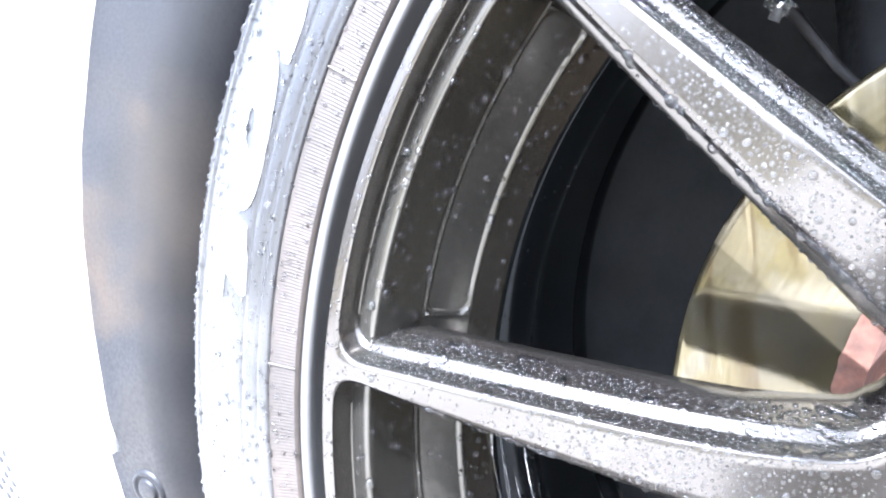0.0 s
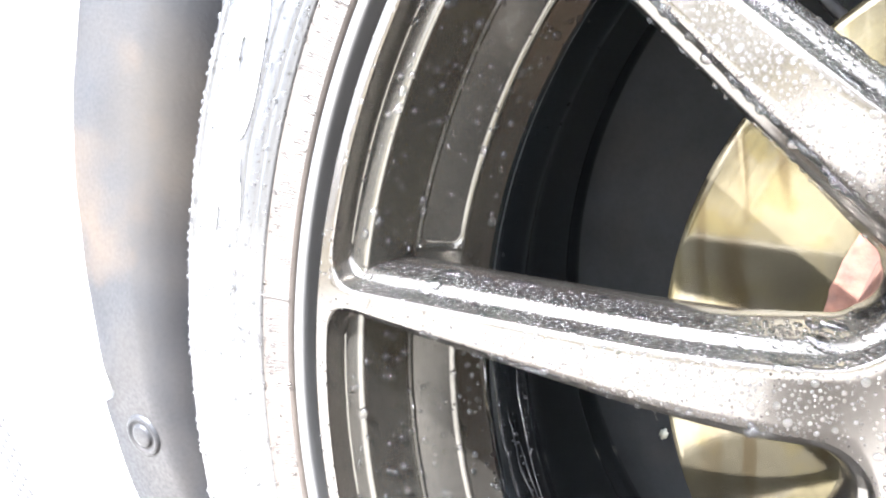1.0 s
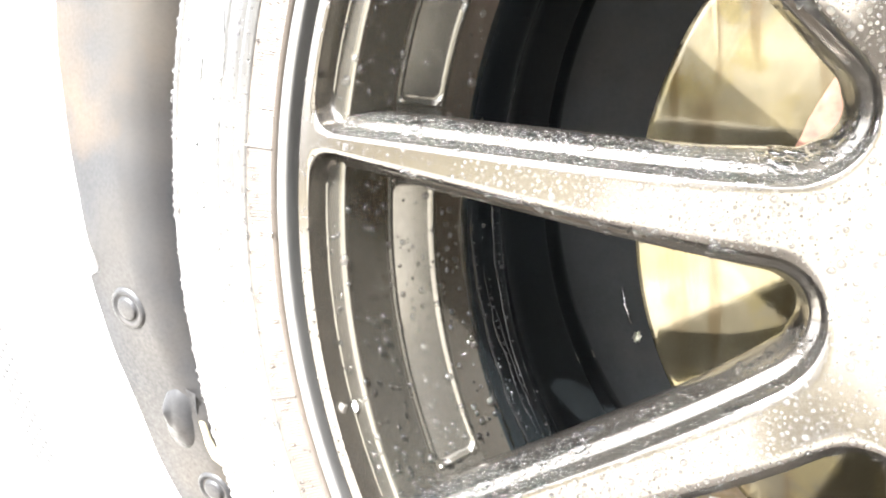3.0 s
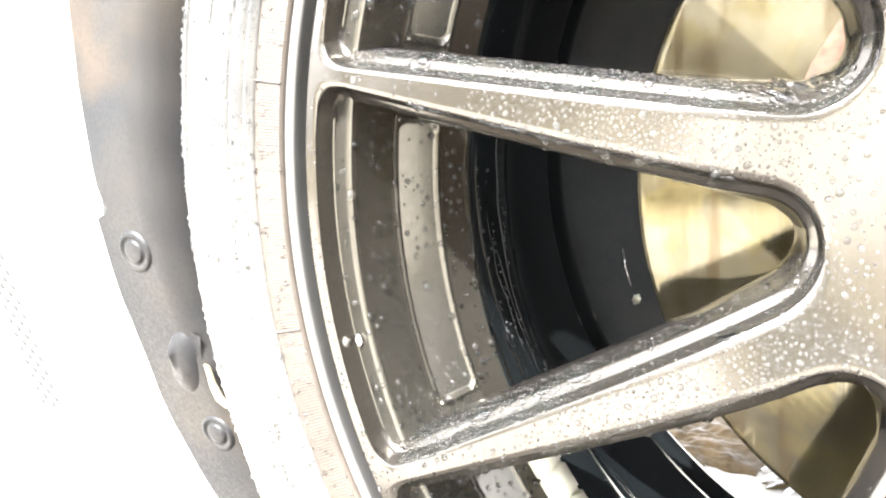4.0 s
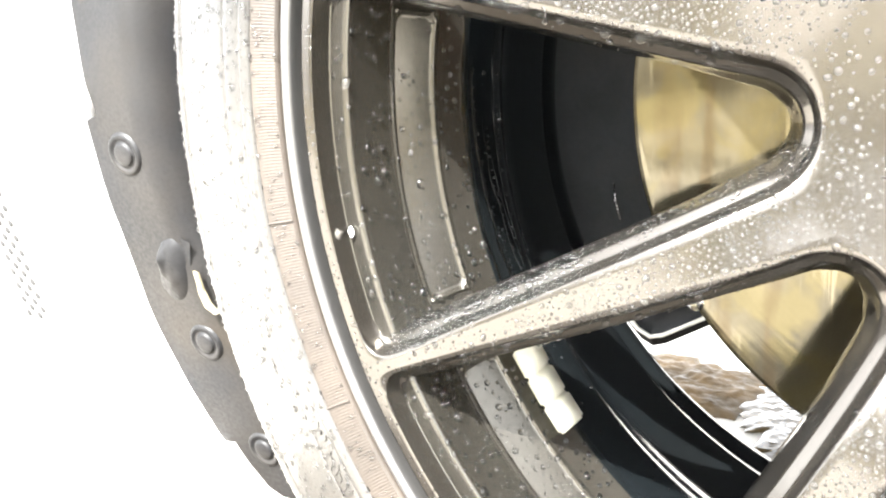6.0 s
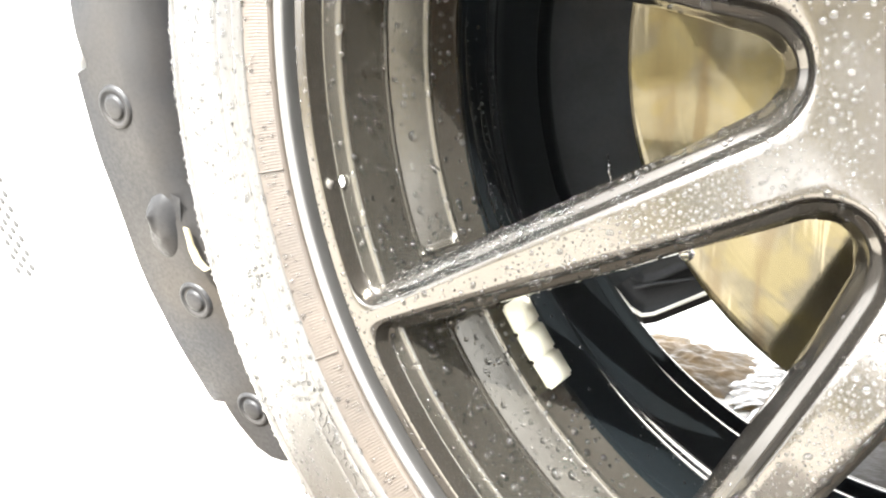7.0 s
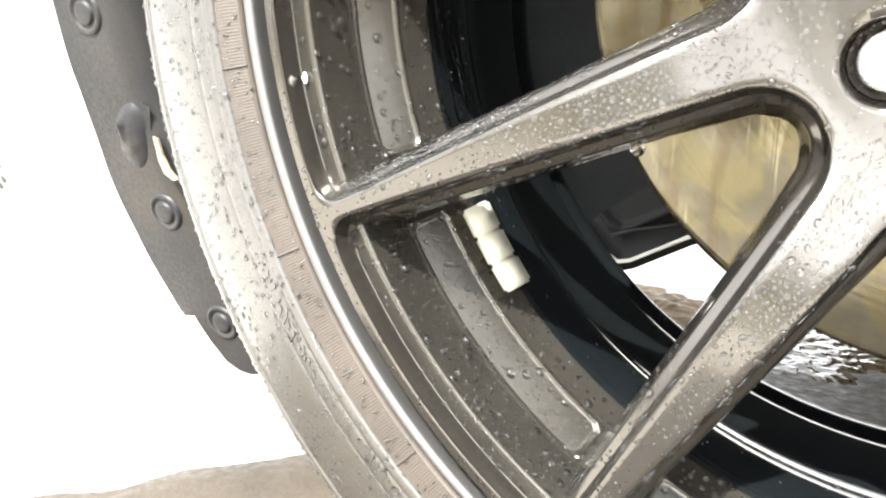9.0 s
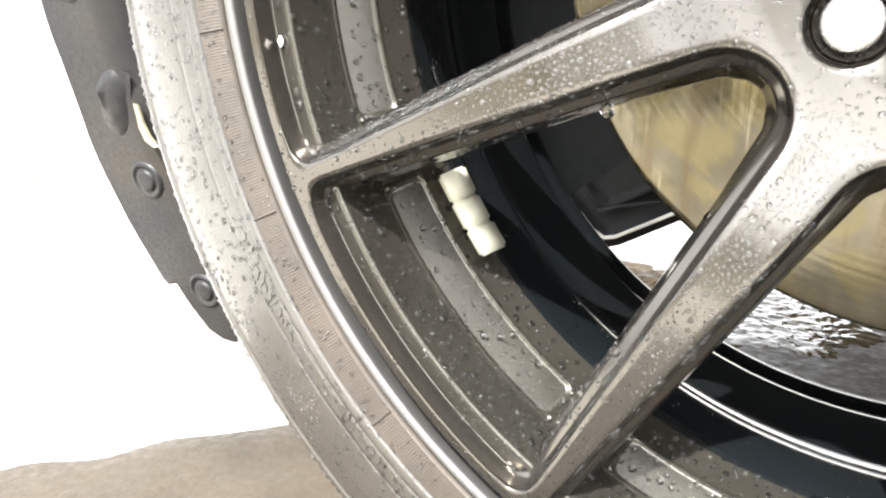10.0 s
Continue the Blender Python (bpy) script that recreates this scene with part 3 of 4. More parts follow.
# ---- tyre ----
TYRE = [(0.2500, -0.0200), (0.2575, -0.0120), (0.2592, -0.0040), (0.2598, 0.0003), (0.2608, 0.0016)]
BANDLINE = [(0.2608, 0.0016), (0.2660, 0.0023), (0.2714, 0.0030)]
WALLSIDE = [(0.2714, 0.0028), (0.2720, 0.0042), (0.2757, 0.0046), (0.2762, 0.0041), (0.2767, 0.0046), (0.2832, 0.0044), (0.2836, 0.0040), (0.2840, 0.0043), (0.2880, 0.0040), (0.3000, 0.0016), (0.3100, -0.0024), (0.3150, -0.0050), (0.3158, -0.0042), (0.3170, -0.0046), (0.3230, -0.0092), (0.3290, -0.0160), (0.3330, -0.0230), (0.3352, -0.0300), (0.3366, -0.0420), (0.3370, -0.0600), (0.3375, -0.1200), (0.3366, -0.2000), (0.3330, -0.2180), (0.3200, -0.2340), (0.2900, -0.2450), (0.2650, -0.2440), (0.2560, -0.2300)]
tyre = child("tyre", mesh_of("tyre", *turned(rounded(WALLSIDE, 1), steps=300), RUBBER), wheel, "wet black tyre, dusty, with glare painted on its lower wall")
child("bead", mesh_of("bead", *turned(rounded(TYRE, 1), steps=240), BAND), tyre)


def ribbed_band():
    """The brown band beside the rim: fine radial ribs."""
    verts, faces = [], []
    steps = 2800
    n = len(BANDLINE)
    for i in range(steps):
        up = 0.00011 if i % 2 else 0.0
        for k, (r, d) in enumerate(BANDLINE):
            verts.append(polar(r, 360.0 * i / steps, d + (up if k < 2 else 0)))
    for i in range(steps):
        j = (i + 1) % steps
        for k in range(n - 1):
            faces.append((i * n + k, j * n + k, j * n + k + 1, i * n + k + 1))
    return mesh_of("ribbed_band", verts, faces, BAND, False)


BAND_MESH = ribbed_band()
child("ribbed_band", BAND_MESH, tyre, "brown finely ribbed band")
WR, WD = np.array([p[0] for p in WALLSIDE[:18]]), np.array([p[1] for p in WALLSIDE[:18]])


def wall_depth(r):
    return float(np.interp(r, WR, WD))


def raised(name, loop, hole=None, height=0.0009):
    """A flat raised white shape on the sidewall from an outline of (radius, degrees)."""
    n = len(loop)
    verts, faces = [], []
    inner = hole or [(sum(p[0] for p in loop) / n + (p[0] - sum(q[0] for q in loop) / n) * 0.02, sum(p[1] for p in loop) / n + (p[1] - sum(q[1] for q in loop) / n) * 0.02) for p in loop]
    for (r1, a1), (r0, a0) in zip(loop, inner):
        verts.append(polar(r1, a1, wall_depth(r1) - 0.0006))
        for k in range(6):
            t = k / 5
            r, a = r1 + (r0 - r1) * t, a1 + (a0 - a1) * t
            verts.append(polar(r, a, wall_depth(r) + height))
        verts.append(polar(r0, a0, wall_depth(r0) - 0.0006))
    for i in range(n):
        j = (i + 1) % n
        for k in range(7):
            faces.append((i * 8 + k, j * 8 + k, j * 8 + k + 1, i * 8 + k + 1))
    return sharpen(mesh_of(name, verts, faces, LETTER), 40)


def oval(r, a, dr, da, lean=0.0, power=2.4, n=48):
    out = []
    for i in range(n):
        t = 2 * math.pi * i / n
        c, s = math.cos(t), math.sin(t)
        u, v = math.copysign(abs(c) ** (2 / power), c), math.copysign(abs(s) ** (2 / power), s)
        out.append((r + dr * u + lean * v, a + da * v))
    return out


def softened(loop, turns=1):
    """Corner-cutting of a closed line of pairs."""
    for _ in range(turns):
        out = []
        for p, q in zip(loop, loop[1:] + loop[:1]):
            out.append(tuple(0.9 * x + 0.1 * y for x, y in zip(p, q)))
            out.append(tuple(0.1 * x + 0.9 * y for x, y in zip(p, q)))
        loop = out
    return loop


def plate(name, loop, height=0.0009):
    """A flat raised white shape of any outline, with upright sides."""
    bm = bmesh.new()
    top = [bm.verts.new(polar(r, a, wall_depth(r) + height)) for r, a in loop]
    low = [bm.verts.new(polar(r, a, wall_depth(r) - 0.0006)) for r, a in loop]
    face = bm.faces.new(top)
    n = len(loop)
    for i in range(n):
        bm.faces.new((top[i], top[(i + 1) % n], low[(i + 1) % n], low[i]))
    bmesh.ops.triangulate(bm, faces=[face])
    bmesh.ops.recalc_face_normals(bm, faces=bm.faces)
    me = bpy.data.meshes.new(name)
    bm.to_mesh(me)
    bm.free()
    me.materials.append(LETTER)
    return me


def ring_outline(r0, a0, dr, da, lean, n=56):
    """A long oval with blunt slanting ends."""
    out = []
    for i in range(n):
        t = 2 * math.pi * i / n
        c, s = math.cos(t), math.sin(t)
        u, v = math.copysign(abs(c) ** 0.78, c), math.copysign(abs(s) ** 0.85, s)
        out.append((r0 + dr * u + lean * v, a0 + da * v))
    return out


child("white_mark", raised("white_mark", ring_outline(0.2946, 152.5, 0.0087, 5.5, -0.0022), ring_outline(0.2957, 152.5, 0.0030, 1.45, -0.0014)), tyre, "white painted raised oval with a slot")
LOW_MARK = [(0.2980, 157.8), (0.2942, 158.7), (0.2876, 158.9), (0.2863, 160.3), (0.2848, 161.4), (0.2840, 163.9), (0.2862, 163.9), (0.2967, 162.6), (0.2972, 164.8), (0.2992, 164.7), (0.3022, 163.6), (0.3016, 160.0), (0.3012, 157.6)]
UP_MARK = [(0.3028, 142.0), (0.3022, 146.0), (0.3000, 147.6), (0.2969, 147.1), (0.2915, 146.6), (0.2890, 147.3), (0.2861, 147.2), (0.2862, 144.5), (0.2884, 142.5), (0.2900, 138.5), (0.3000, 138.0)]
child("white_mark", plate("white_mark", softened(LOW_MARK)), tyre, "white painted raised bent bar")
child("white_mark", plate("white_mark", softened(UP_MARK)), tyre, "white painted raised bar with a notch")
child("white_mark", raised("white_mark", oval(0.2950, 131.5, 0.0085, 4.4, -0.003, 3)), tyre, "white painted raised bar")


def small_marks():
    """Rows of small raised moulding on the lower sidewall, worn past reading: plain bars."""
    g = random.Random(19)
    for start, end, r in ((205.5, 215.0, 0.2800), (222.0, 231.0, 0.2790)):
        a = start
        while a < end:
            w, h, skew = g.uniform(0.15, 0.8), g.uniform(0.0010, 0.0034), g.uniform(-0.2, 0.5)
            m = r + g.uniform(-0.0012, 0.0012)
            loop = softened(softened([(m - h, a), (m - h * g.uniform(0.3, 1), a + w), (m + h, a + w + skew), (m + h * g.uniform(0.2, 1), a + skew)], 1), 2)
            me = plate("sidewall_mark", loop, 0.0005)
            me.materials[0] = RUBBER
            child("sidewall_mark", me, tyre)
            a += w + g.uniform(0.15, 0.6)


small_marks()


def notch_mesh():
    """A fine radial ridge across the ribbed band."""
    verts, faces = [], []
    for i in range(9):
        r = 0.2606 + 0.0114 * i / 8
        d = float(np.interp(r, [p[0] for p in BANDLINE], [p[1] for p in BANDLINE]))
        for a, up in ((-0.10, -0.0003), (-0.05, 0.0007), (0.05, 0.0007), (0.10, -0.0003)):
            verts.append(polar(r, a, d + up))
    for i in range(8):
        for k in range(3):
            faces.append((i * 4 + k, i * 4 + k + 1, i * 4 + k + 5, i * 4 + k + 4))
    return mesh_of("moulding_ridge", verts, faces, BAND)


NOTCH = notch_mesh()
for a in (168.5, 188.9, 204.9, 225.0, 146.0):
    ridge = child("moulding_ridge", NOTCH, tyre)
    ridge.rotation_euler = (0, -radians(a), 0)


def spew(length, bend):
    """A thin rubber moulding hair."""
    verts, faces = [], []
    for i in range(6):
        t = i / 5
        c = Vector((length * t, bend * t * t * length, 0.3 * bend * t * length))
        w = 0.00035 * (1 - 0.6 * t)
        for k in range(5):
            a = 2 * math.pi * k / 5
            verts.append(c + Vector((0, w * math.cos(a), w * math.sin(a))))
    for i in range(5):
        for k in range(5):
            faces.append((i * 5 + k, i * 5 + (k + 1) % 5, i * 5 + 5 + (k + 1) % 5, i * 5 + 5 + k))
    return mesh_of("rubber_hair", verts, faces, RUBBER)


rng = random.Random(7)
for i, a in enumerate((140, 144.5, 149, 153.5, 158, 163, 167.6, 172, 177, 181.5, 186.3, 191, 195.5, 200.4, 205, 209.7, 214)):
    h = child("rubber_hair", spew(0.0045 + 0.003 * rng.random(), rng.uniform(-0.5, 0.5)), tyre)
    r, d = (0.3350, -0.0290)
    h.matrix_basis = Matrix.Translation(polar(r, a, d)) @ Matrix.Rotation(-radians(a), 4, "Y") @ Matrix.Rotation(radians(rng.uniform(-25, 5)), 4, "Z")

# ---- brake and suspension ----
brake = new("brake_disc")
brake.location = HUB
tagged(brake, "worn steel brake disc, reflections painted brassy into its colour, with a rusty hat", "brake disc")
GROOVES = [(0.0936 + 0.0011 * i, -0.1000 - (0.000006 if i % 2 else 0.0) - 0.000006 * math.sin(i * 1.7)) for i in range(54)]
DISC = [(0.0910, -0.1010), (0.0922, -0.1001)] + GROOVES + rounded([(0.1538, -0.1000), (0.1556, -0.1006), (0.1562, -0.1030), (0.1562, -0.1080)], 1) + [(0.1562, -0.1085), (0.1515, -0.1090), (0.1515, -0.1180), (0.1562, -0.1185), (0.1562, -0.1270), (0.0910, -0.1280)]
child("friction_ring", sharpen(mesh_of("friction_ring", *turned(DISC, steps=200), ROTOR), 40), brake)
HAT = rounded([(0.0, -0.0700), (0.0780, -0.0700), (0.0850, -0.0730), (0.0885, -0.0800), (0.0910, -0.1010)], 1)
child("hat", mesh_of("hat", *turned(HAT, steps=120), RUST), brake, "rusty red disc hat")


def red_sector():
    """Thin red sector over the disc's inner edge, added to fit the camera's view."""
    verts, faces = [], []
    n, m = 72, 6
    for i in range(n + 1):
        a = 128 + 46 * i / n
        end = min(1.0, i / 14, (n - i) / 14) ** 0.5
        edge = 0.0905 + (0.0104 + 0.0007 * noise.noise((a * 0.35, 0, 5))) * end
        for k in range(m + 1):
            r = 0.0905 + (edge - 0.0905) * k / m
            verts.append(polar(r, a, -0.0993 - (0.0010 if k == m else 0.0) + 0.0002 * noise.noise((r * 300, a * 0.4, 1))))
    for i in range(n):
        for k in range(m):
            faces.append((i * (m + 1) + k, i * (m + 1) + k + 1, (i + 1) * (m + 1) + k + 1, (i + 1) * (m + 1) + k))
    return mesh_of("red_sector", verts, faces, RUST)


child("red_sector", red_sector(), brake, "thin orange-red sector")


def beam(name, ends, widths, mat, n=10):
    """A tapered bar with a rounded section along a line of places."""
    verts, faces = [], []
    up = Vector((0, 0, 1))
    for i, (p, (w, h)) in enumerate(zip(ends, widths)):
        p = Vector(p)
        a, b = Vector(ends[max(0, i - 1)]), Vector(ends[min(len(ends) - 1, i + 1)])
        t = (b - a).normalized()
        s = t.cross(up).normalized()
        v = s.cross(t)
        for k in range(n):
            u = 2 * math.pi * k / n
            c, q = math.cos(u), math.sin(u)
            verts.append(p + s * w * math.copysign(abs(c) ** 0.6, c) + v * h * math.copysign(abs(q) ** 0.6, q))
    for i in range(len(ends) - 1):
        for k in range(n):
            faces.append((i * n + k, i * n + (k + 1) % n, (i + 1) * n + (k + 1) % n, (i + 1) * n + k))
    faces.append(tuple(range(n))[::-1])
    faces.append(tuple((len(ends) - 1) * n + k for k in range(n)))
    return mesh_of(name, verts, faces, mat)


tagged(new("steering_knuckle", beam("steering_knuckle", [(-0.02, 0.18, 0.23), (-0.03, 0.17, 0.30), (-0.04, 0.17, 0.38), (-0.06, 0.18, 0.47), (-0.07, 0.20, 0.56)], [(0.03, 0.03), (0.05, 0.04), (0.05, 0.04), (0.03, 0.03), (0.025, 0.025)], ARM)), "dark cast steering knuckle behind the brake disc", "knuckle")

# ---- car body round the wheel ----
liner = tagged(new("wheel_arch_liner"), "black plastic wheel arch liner, dusty, with push pins", "arch liner")
EDGE_R = [(60, 0.432), (110, 0.431), (140, 0.4290), (152, 0.4250), (160, 0.4205), (165, 0.4165), (172, 0.4080), (178, 0.4020), (179.6, 0.3985), (180.0, 0.4000), (180.3, 0.4070), (184, 0.4085), (188, 0.4100), (194, 0.4165), (200, 0.4195), (205.9, 0.4212), (206.3, 0.4120), (208.5, 0.4125), (210.6, 0.4115), (211.8, 0.4060), (212.5, 0.3990), (212.9, 0.3900)]
EA, ER = np.array([p[0] for p in EDGE_R]), np.array([p[1] for p in EDGE_R])


def flange_y(z):
    """How far in the arch's edge lies: it runs inwards below the wheel's centre."""
    return 0.024 + 0.235 * 0.5 * (math.sqrt(z * z + 0.0004) - z)


def flange_mesh():
    verts, faces = [], []
    angles = sorted(set([60 + 152.9 * i / 260 for i in range(261)] + [a for a, _ in EDGE_R]))
    m = 11
    for a in angles:
        e = float(np.interp(a, EA, ER))
        soft = float(np.mean([np.interp(a + o, EA, ER) for o in range(-9, 10)])) - 0.006
        for k in range(m):
            t = k / (m - 1)
            r = e if k == 0 else soft + (0.352 - soft) * t
            x, z = r * math.cos(radians(a)), r * math.sin(radians(a))
            y = flange_y(z) + 0.030 * max(0, (t - 0.55) / 0.45) ** 2
            y += 0.0012 * noise.noise((x * 30, z * 30, 2))
            verts.append((x, y, z))
        for y_in in (0.10, 0.20, 0.31):
            verts.append((0.350 * math.cos(radians(a)) * (1 + 0.1 * y_in), max(y_in, flange_y(0.35 * math.sin(radians(a))) + 0.04), 0.350 * math.sin(radians(a)) * (1 + 0.1 * y_in)))
    w = m + 3
    for i in range(len(angles) - 1):
        for k in range(w - 1):
            faces.append((i * w + k, (i + 1) * w + k, (i + 1) * w + k + 1, i * w + k + 1))
    return mesh_of("flange", verts, faces, LINER)


child("flange", flange_mesh(), liner)
liner.location = HUB


def pin_mesh():
    line = rounded([(0.0, 0.0019), (0.0046, 0.0018), (0.0056, 0.0014), (0.0061, 0.0002), (0.0072, 0.0000), (0.0086, 0.0013), (0.0102, 0.0010), (0.0114, -0.001)], 1)
    return mesh_of("push_pin", *turned(line, steps=32), LINER)


PIN = pin_mesh()
for r, a in ((0.3862, 182.8), (0.3875, 198.0), (0.3935, 207.7)):
    x, _, z = polar(r, a, 0)
    pin = child("push_pin", PIN, liner, "black round plastic push pin")
    pin.location = (x, flange_y(z), z)
    pin.rotation_euler = (math.atan(0.235 * 0.5 * (1 - z / math.sqrt(z * z + 0.0004))), 0, 0)


def lump_mesh():
    """A crumpled fold moulded in the liner: a soft swelling with a creased crest, thinning downwards."""
    verts, faces, nu, nv = [], [], 26, 40
    for j in range(nv + 1):
        v = -1 + 2 * j / nv
        for i in range(nu + 1):
            u = -1 + 2 * i / nu
            body = max(0.0, 1 - (u / (0.95 - 0.25 * v)) ** 2 - max(0.0, v) ** 3 - max(0.0, -v) ** 2)
            crest = math.exp(-((u + 0.25 + 0.35 * v) / 0.22) ** 2) * max(0.0, 1 - abs(v - 0.35) / 0.55)
            h = 0.0058 * body ** 0.8 + 0.0036 * crest + 0.0007 * noise.noise((u * 2.6, v * 3.4, 5)) * body
            verts.append((0.0115 * u, -h + 0.0012, 0.021 * v))
    for j in range(nv):
        for i in range(nu):
            a = j * (nu + 1) + i
            faces.append((a, a + 1, a + nu + 2, a + nu + 1))
    return mesh_of("moulded_lump", verts, faces, LINER)


ob = child("moulded_lump", lump_mesh(), liner)
x, _, z = polar(0.3855, 191.9, 0)
ob.location, ob.rotation_euler = (x, flange_y(z) + 0.001, z), (radians(13), radians(18), 0)


def torn_tab():
    pts = [(0.0, 0.0), (0.0030, -0.001), (0.0055, -0.009), (0.0095, -0.016), (0.0150, -0.0205), (0.0120, -0.0215), (0.0060, -0.0185), (0.0025, -0.012), (0.0015, -0.006)]
    verts = [(x, y, z) for y in (0.0, 0.0015) for x, z in pts]
    n = len(pts)
    faces = [tuple(range(n)), tuple(range(n, 2 * n))[::-1]] + [(i, (i + 1) % n, n + (i + 1) % n, n + i) for i in range(n)]
    return mesh_of("torn_tab", verts, faces, TORN, False)


tab = child("torn_tab", torn_tab(), liner, "pale torn strip")
x, _, z = polar(0.3695, 192.2, 0)
tab.location = (x, flange_y(z) - 0.001, z)

fender = tagged(new("fender"), "white painted car fender round the wheel arch", "fender")
fender.location = HUB


def edge_r(a):
    return float(np.interp(a, EA, ER)) if a < 179 or a > 181 else 0.407


def skin_mesh(name, line, end=206.0):
    """Painted skin round the arch, cut short below to keep shadow off the ground."""
    verts, faces = [], []
    steps = 220
    for i in range(steps + 1):
        a = 40 + (end - 40) * i / steps
        e = edge_r(a)
        ca, sa = math.cos(radians(a)), math.sin(radians(a))
        most = 9.0 if sa > 0.25 else (0.13 if sa > -0.02 else max(0.02, min(0.13, 0.165 / -sa - e)))
        for o, dy in line:
            r = e + min(o, most)
            x, z = r * ca, r * sa
            y = flange_y(e * sa) - 0.001 + dy
            verts.append((x, y + 0.10 * max(0, -x - 0.55) ** 1.5, z))
    rows = len(line)
    for i in range(steps):
        for k in range(rows - 1):
            faces.append((i * rows + k, (i + 1) * rows + k, (i + 1) * rows + k + 1, i * rows + k + 1))
    me = mesh_of(name, verts, faces, PAINT)
    return me


SKIN = [(0.004, -0.003), (0.010, -0.007), (0.022, -0.010), (0.045, -0.009), (0.09, -0.003), (0.16, 0.006), (0.26, 0.022), (0.40, 0.06)]
child("painted_skin", skin_mesh("painted_skin", SKIN), fender)
child("arch_lip", skin_mesh("arch_lip", rounded([(0.0004, 0.012), (0.0, 0.004), (0.0012, 0.0), (0.004, -0.003)], 1)), fender, "white rolled arch lip")


# ---- perforated trim beside the arch ----
def trim_mesh():
    """A grey trim panel that overlaps the fender behind the arch, with a rounded front edge."""
    verts, faces, n = [], [], 60
    section = rounded([(0.0, 0.006), (-0.0005, -0.002), (-0.003, -0.0048), (-0.012, -0.0060), (-0.05, -0.0060), (-0.14, -0.0040)], 1)
    for i in range(n + 1):
        z = 0.045 - 0.185 * i / n
        x = -0.4575 - 0.10 * (z + 0.02) + 0.35 * min(0.0, z + 0.02) ** 2
        y0 = skin_y(-0.470, z)
        for dx, dy in section:
            verts.append((x + dx, y0 + dy - 0.10 * dx * (dx < -0.02), z))
    m = len(section)
    for i in range(n):
        for k in range(m - 1):
            faces.append((i * m + k, (i + 1) * m + k, (i + 1) * m + k + 1, i * m + k + 1))
    return mesh_of("trim_panel", verts, faces, TRIM)


def skin_y(x, z):
    """Depth of the painted skin at a place beside the arch."""
    r, a = math.hypot(x, z), math.degrees(math.atan2(z, x)) % 360
    return flange_y(edge_r(a) * math.sin(radians(a))) - 0.001 + float(np.interp(r - edge_r(a), [p[0] for p in SKIN], [p[1] for p in SKIN]))


trim = tagged(new("side_trim"), "pale grey perforated trim panel beside the white fender", "trim panel")
trim.location = HUB
TRIM_FACE = trim_mesh()
child("trim_panel", TRIM_FACE, trim)
onto = BVHTree.FromPolygons([v.co for v in TRIM_FACE.vertices], [p.vertices for p in TRIM_FACE.polygons])
# Dark raised discs stand for holes; their shade is put into the colour.
VENT = mesh_of("vent_disc", *turned(rounded([(0.0, 0.0003), (0.0021, 0.0003), (0.0026, -0.0004), (0.0028, -0.0010)], 1), steps=12), HOLE)
for j in range(4):
    for i in range(13):
        x, z = -0.479 - 0.0060 * j, -0.0040 - 0.0087 * i - 0.00435 * (j % 2)
        place = onto.ray_cast(Vector((x, -1.0, z)), Vector((0, 1, 0)))[0]
        if place:
            hole = child("vent_disc", VENT, trim, "dark disc in place of a shaded vent hole")
            hole.location = place
house = turned([(0.36, -0.20), (0.355, -0.30), (0.20, -0.335), (0.0, -0.34)], -25, 216, 90)
inner_house = tagged(new("wheel_house", mesh_of("wheel_house", *house, HOUSE)), "dark inner wheel house wall behind the wheel", "wheel house")
inner_house.location = HUB


def subframe_mesh():
    """An upright dark panel across the car, its lower edge folded to a rounded lip."""
    low = [(-0.75, -0.120), (-0.40, -0.170), (-0.330, -0.222), (-0.302, -0.250), (-0.288, -0.266), (-0.275, -0.273), (-0.262, -0.269), (-0.200, -0.234), (-0.120, -0.205), (0.20, -0.180), (1.2, -0.160)]
    section = [(0.34, 0.335), (0.050, 0.600), (0.044, 0.597), (0.040, 0.592), (0.036, 0.596), (0.032, 0.600), (0.010, 0.602), (0.006, 0.597), (0.002, 0.594), (0.0, 0.596), (-0.002, 0.599), (-0.009, 0.602), (-0.010, 0.606), (-0.006, 0.64)]
    pts = []
    for (x0, z0), (x1, z1) in zip(low, low[1:]):
        pts += [(x0 + (x1 - x0) * i / 6, z0 + (z1 - z0) * i / 6) for i in range(6)]
    pts.append(low[-1])
    verts = [(x, y, z + up if up < 0.3 else up) for x, z in pts for up, y in section]
    n = len(section)
    faces = [(i * n + k, (i + 1) * n + k, (i + 1) * n + k + 1, i * n + k + 1) for i in range(len(pts) - 1) for k in range(n - 1)]
    return mesh_of("subframe_panel", verts, faces, PANEL)


underbody = tagged(new("underbody"), "black wet underbody of the car with a folded panel edge", "underbody")
panel = child("subframe_panel", subframe_mesh(), underbody, "black pressed panel with a folded lower lip")
panel.location = HUB
# Pale strip that paints a highlight onto the folded edge.
LIP_SHINE = material("lip_highlight", (0.50, 0.48, 0.44), 0.45, 0.0, 0.2, 0.2, 30)
low = [(-0.330, -0.222), (-0.302, -0.249), (-0.290, -0.263), (-0.276, -0.2705), (-0.263, -0.2675), (-0.235, -0.252), (-0.200, -0.2325), (-0.150, -0.2145)]
lip = child("folded_lip", beam("folded_lip", [(x, 0.5945, z + 0.001) for x, z in low], [(0.0022, 0.0022)] * len(low), LIP_SHINE, 10), underbody, "folded edge with its highlight painted pale")
lip.location = HUB
